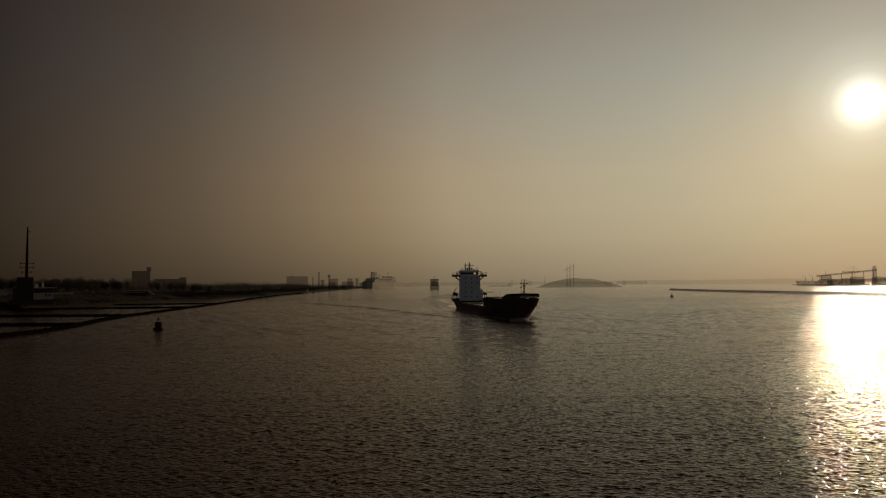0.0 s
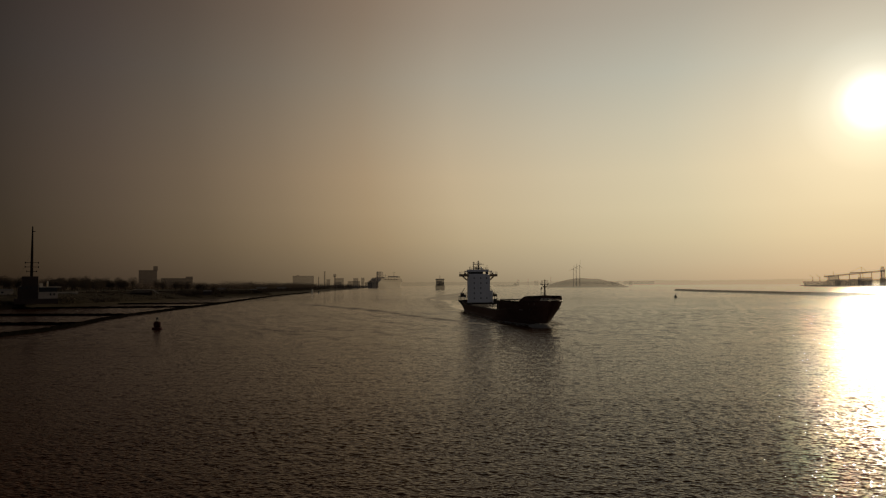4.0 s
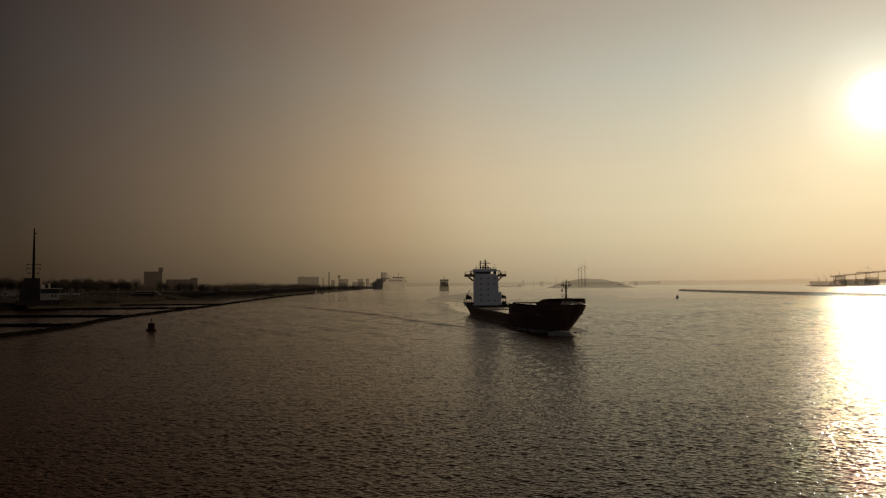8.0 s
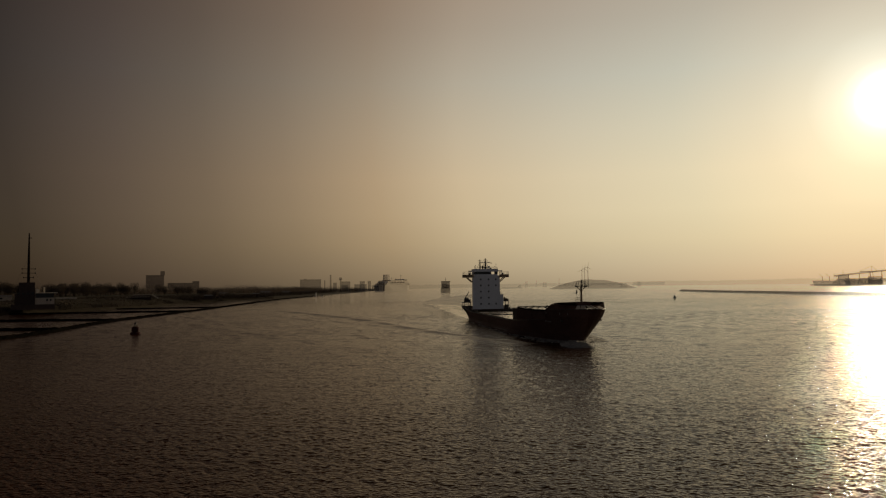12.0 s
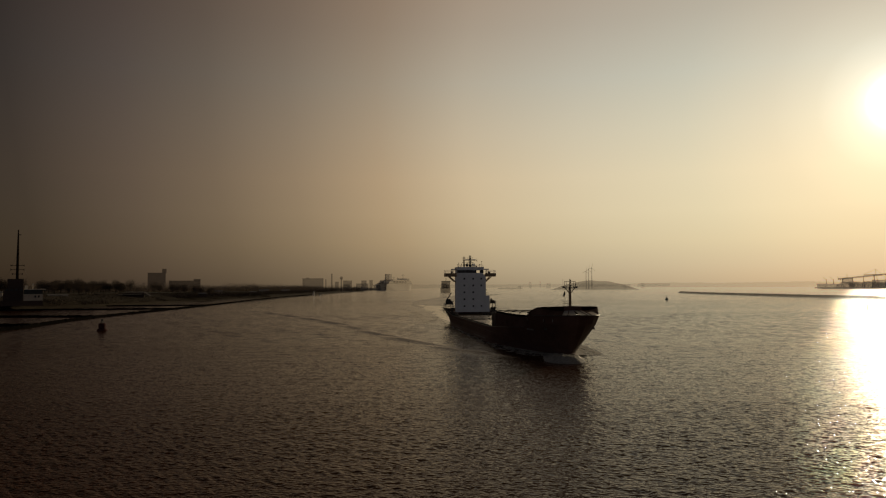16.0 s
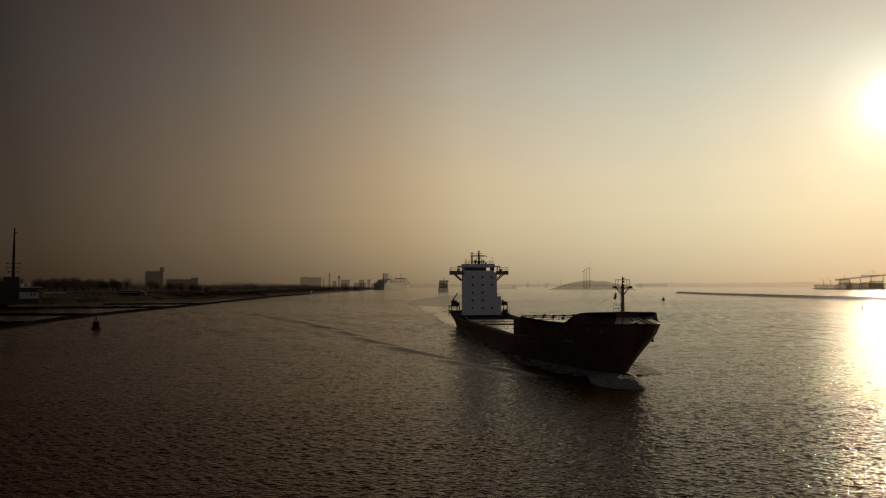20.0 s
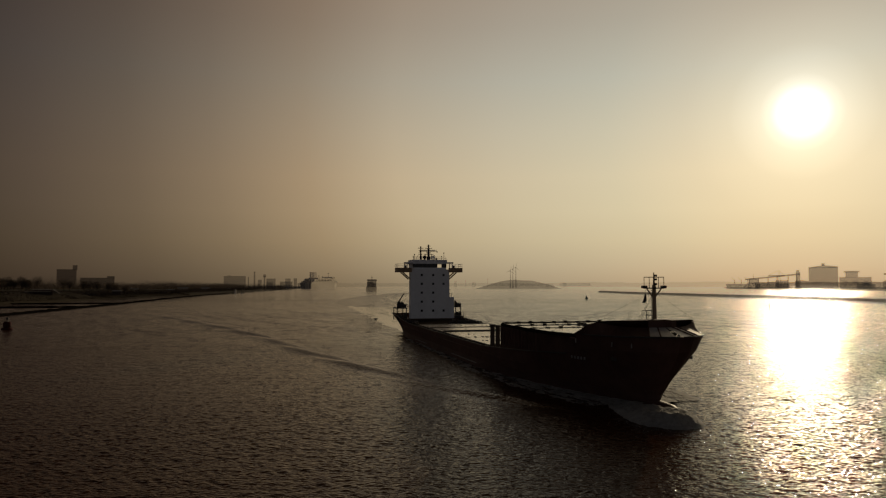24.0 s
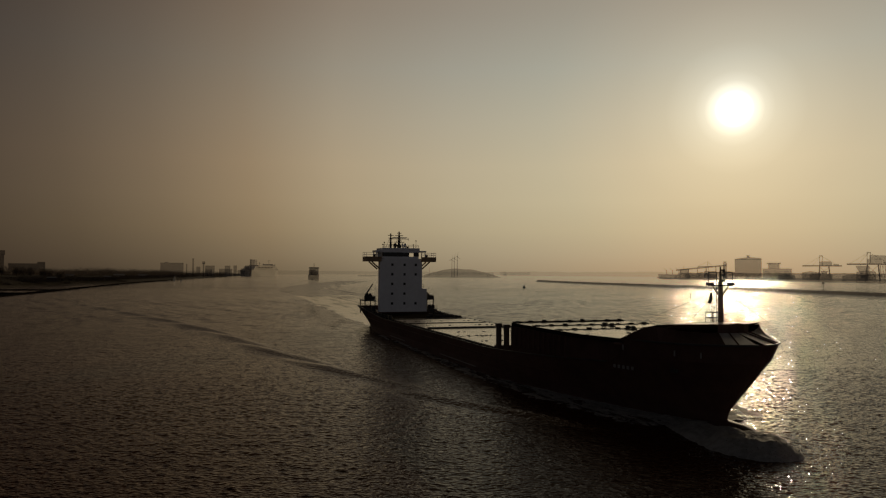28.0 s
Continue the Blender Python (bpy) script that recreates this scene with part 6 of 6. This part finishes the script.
def conveyor():
    ob = thing("conveyor", "long dim conveyor gallery on trestles", "conveyor")
    a, b = Vector((1087, 2030, 27)), Vector((1150, 1850, 41))
    bm = B()
    tube(bm, a, b, 2.6, 2.6, 4)
    part("gallery", bm, PORT, ob)
    for k in (0.08, 0.26, 0.44, 0.62, 0.8, 0.95):
        p = a.lerp(b, k)
        for s in (-3, 3):
            bm = B()
            tube(bm, (p.x + s, p.y, 2.5), (p.x, p.y, p.z), 0.9, n=4)
            part("trestle_leg", bm, PORT, ob)
    bm = B()
    box(bm, 1131, 1139, 1830, 1838, 2.5, 47)
    box(bm, 1132, 1138, 1831, 1837, 47, 52)
    part("transfer_tower", bm, PORT, ob)
    bm = B()
    box(bm, 1108, 1134, 1880, 1900, 2.5, 24)
    part("machine_house", bm, PORT, ob)


conveyor()


def ship_loader():
    ob = thing("ship_loader", "dim ship loader with a raised boom", "crane", m=facing(1118, 1902, 3))
    for x in (-7, 7):
        bm = B()
        tube(bm, (x, 0, 0), (x * 0.5, 0, 34), 1.0, 0.8, 5)
        part("leg", bm, PORT, ob)
    bm = B()
    box(bm, -26, 16, -1.6, 1.6, 33, 36)
    part("boom", bm, PORT, ob)
    bm = B()
    tube(bm, (2, 0, 36), (2, 0, 49), 0.8, 0.5, 5)
    tube(bm, (2, 0, 49), (-24, 0, 36), 0.4, n=4)
    tube(bm, (2, 0, 49), (15, 0, 36), 0.4, n=4)
    part("stay", bm, PORT, ob)


ship_loader()


def gantry_crane(x, y, s, label, heavy=False):
    ob = thing("gantry_crane", label, "crane", group="ore gantry cranes", m=facing(x, y, 3) @ Matrix.Scale(s, 4))
    for px in (-11, 11):
        for py in (-9, 9):
            bm = B()
            tube(bm, (px * 1.15, py, 0), (px * 0.9, py, 33), 1.8, 1.5, 5)
            part("leg", bm, PORT, ob)
    bm = B()
    for py in (-3.4, 2.6):
        box(bm, -48, 38, py, py + 0.8, 33, 36.0)
    for k in range(18):
        box(bm, -48 + k * 5, -47.3 + k * 5, -2.6, 2.6, 33.4, 34.2)
    part("bridge_girder", bm, PORT, ob)
    bm = B()
    prism(bm, [(-11, 36.1), (17, 36.1), (17, 43), (13, 45.5), (-7, 45.5), (-11, 44)], 1, -8, 8)
    part("machinery_house", bm, PORT, ob)
    bm = B()
    box(bm, 19, 31, -4, 4, 36.1, 39)
    part("trolley", bm, PORT, ob)
    for px in (-10.5, -4.5):
        bm = B()
        tube(bm, (px, 0, 36), (px + 0.6, 0, 59), 0.9, 0.7, 5)
        part("apex_post", bm, PORT, ob)
    bm = B()
    box(bm, -11.2, -3.2, -2, 2, 58.4, 60.4)
    part("apex_beam", bm, PORT, ob)
    for x1, z1 in ((-42, 36), (-25, 36), (14, 46), (24, 39)):
        bm = B()
        tube(bm, (-7, 0, 59), (x1, 0, z1), 0.3, n=4)
        part("stay", bm, PORT, ob)
    bm = B()
    tube(bm, (-11, -9, 10), (11, -9, 10), 0.7, n=4)
    tube(bm, (-11, -9, 10), (10, -9, 32), 0.5, n=4)
    tube(bm, (11, -9, 10), (-10, -9, 32), 0.5, n=4)
    part("cross_brace", bm, PORT, ob)
    bm = B()
    if heavy:
        prism(bm, [(-32, 31), (-6, 31), (-6, 2), (-22, 2), (-24, 16)], 1, -8, 8)
        part("hopper", bm, PORT, ob)
        bm = B()
        prism(bm, [(17.2, 37), (30, 37), (30, 52), (-6, 54), (-6, 45.6), (17.2, 44)], 1, -7, 7)
        part("winch_house", bm, PORT, ob)
        bm = B()
        for k in range(4):
            tube(bm, (12 + k * 4, -6, 6), (9 + k * 4, -6, 33), 0.6, n=4)
            tube(bm, (12 + k * 4, -6, 6), (15 + k * 4, -6, 33), 0.5, n=4)
        part("lattice_leg", bm, PORT, ob)
    else:
        prism(bm, [(-9, 22), (9, 22), (5, 14), (-5, 14)], 1, -5, 5)
        part("hopper", bm, PORT, ob)


gantry_crane(1221, 1534, 1.0, "tall dim ore gantry crane with a long boom")
gantry_crane(1262, 1425, 1.1, "tall dim ore gantry crane with a heavy hopper", True)


def bulk_ship():
    ship = thing("moored_bulk_carrier", "dim bulk carrier moored at the ore quay", "ship", m=pose(1078, 2030, 0, 0, 0, 100))
    bm = B()
    prism(bm, [(-60, 0), (55, 0), (62, 14), (-62, 13)], 1, -13, 13)
    part("hull", bm, PORT, ship)
    bm = B()
    box(bm, -58, -44, -11, 11, 13.5, 30)
    part("deckhouse", bm, PORT, ship)
    bm = B()
    tube(bm, (-50, 0, 30), (-50, 0, 42), 1.0, 0.5, 6)
    part("mast", bm, PORT, ship)
    for x in (-25, 5, 35):
        bm = B()
        tube(bm, (x, 0, 13), (x, 0, 27), 1.3, 1.0, 6)
        tube(bm, (x, 0, 24), (x + 14, 0, 33), 0.6, n=5)
        part("deck_crane", bm, PORT, ship)


bulk_ship()


# ---- the gull ----
FEATHER = paint("dark_gull_feathers", (0.10, 0.09, 0.08), 0.8, vary=0.3, grain=6.0, blotch=2.0)


def gull():
    bird = thing("gull", "gull flying low over the river, dark against the water", "bird")
    bm = B()
    prof = [(0.02, -0.26), (0.06, -0.16), (0.085, 0.0), (0.07, 0.12), (0.05, 0.18), (0.045, 0.23), (0.01, 0.29)]
    lathe(bm, prof, 10)
    body = part("body", bm, FEATHER, bird, smooth=True)
    body.matrix_basis = pose(0, 0, 0, 0, 90)
    bm = B()
    prism(bm, [(-0.24, -0.03), (-0.24, 0.03), (-0.40, 0.09), (-0.40, -0.09)], 2, -0.008, 0.008)
    part("tail", bm, FEATHER, bird)
    wings = []
    for s in (-1, 1):
        bm = B()
        prism(bm, [(0.10, 0.0), (0.13, s * 0.22), (0.02, s * 0.52), (-0.12, s * 0.66), (-0.06, s * 0.45), (-0.08, s * 0.2), (-0.10, 0.0)], 2, -0.01, 0.012)
        wings.append(part("wing", bm, FEATHER, bird))
    return bird, wings


bird, bird_wings = gull()


# ---- what moves ----
def motions():
    rows = [(t, pose(x, y, 0, 0, 0, h)) for t, x, y, h in SHIP_ROWS]
    walk(main_ship, rows)
    walk(wake, rows)
    walk(bow_foam, rows)
    walk(distant_ship, [(0, pose(-19, 1530, 0, 0, 0, -89)), (14, pose(-16, 1435, 0, 0, 0, -89)), (28, pose(-12, 1340, 0, 0, 0, -89))])
    walk(barge, [(0, pose(212, 2620, 0, 0, 0, 196)), (8, pose(208, 2600, 0, 0, 0, 198)), (20, pose(171, 2530, 0, 0, 0, 203)), (28, pose(150, 2400, 0, 0, 0, 205))])
    # the gull crosses from the ship's far bow to the bank, gliding and beating its wings
    walk(bird, [(0, pose(371, 66, 16, 0, 0, 180)), (20, pose(86, 73, 12, 0, 0, 180)), (21.3, pose(67.5, 75.6, 11.6, 0, 0, 178)), (23.2, pose(42, 78, 11.8, 0, 0, 181)),
                (24.7, pose(19.8, 77.6, 11.6, 0, 0, 190)), (25.0, pose(14.65, 75.9, 10.75, 0, 0, 196)), (25.9, pose(-0.2, 67.4, 10.2, 0, 0, 208)), (28, pose(-31, 48, 10.5, 0, 0, 212))])
    for s, wing in zip((-1, 1), bird_wings):
        beat = [(0, 12), (20.2, 12)] + [(20.4 + 0.2 * i, 38 if i % 2 else -24) for i in range(30)] + [(26.6, 12), (28, 12)]
        walk(wing, [(t, pose(0, 0, 0.03, s * a)) for t, a in beat])
    walk(water, [(0, pose(0, 0, 0)), (28, pose(9, -7, 0))])


motions()
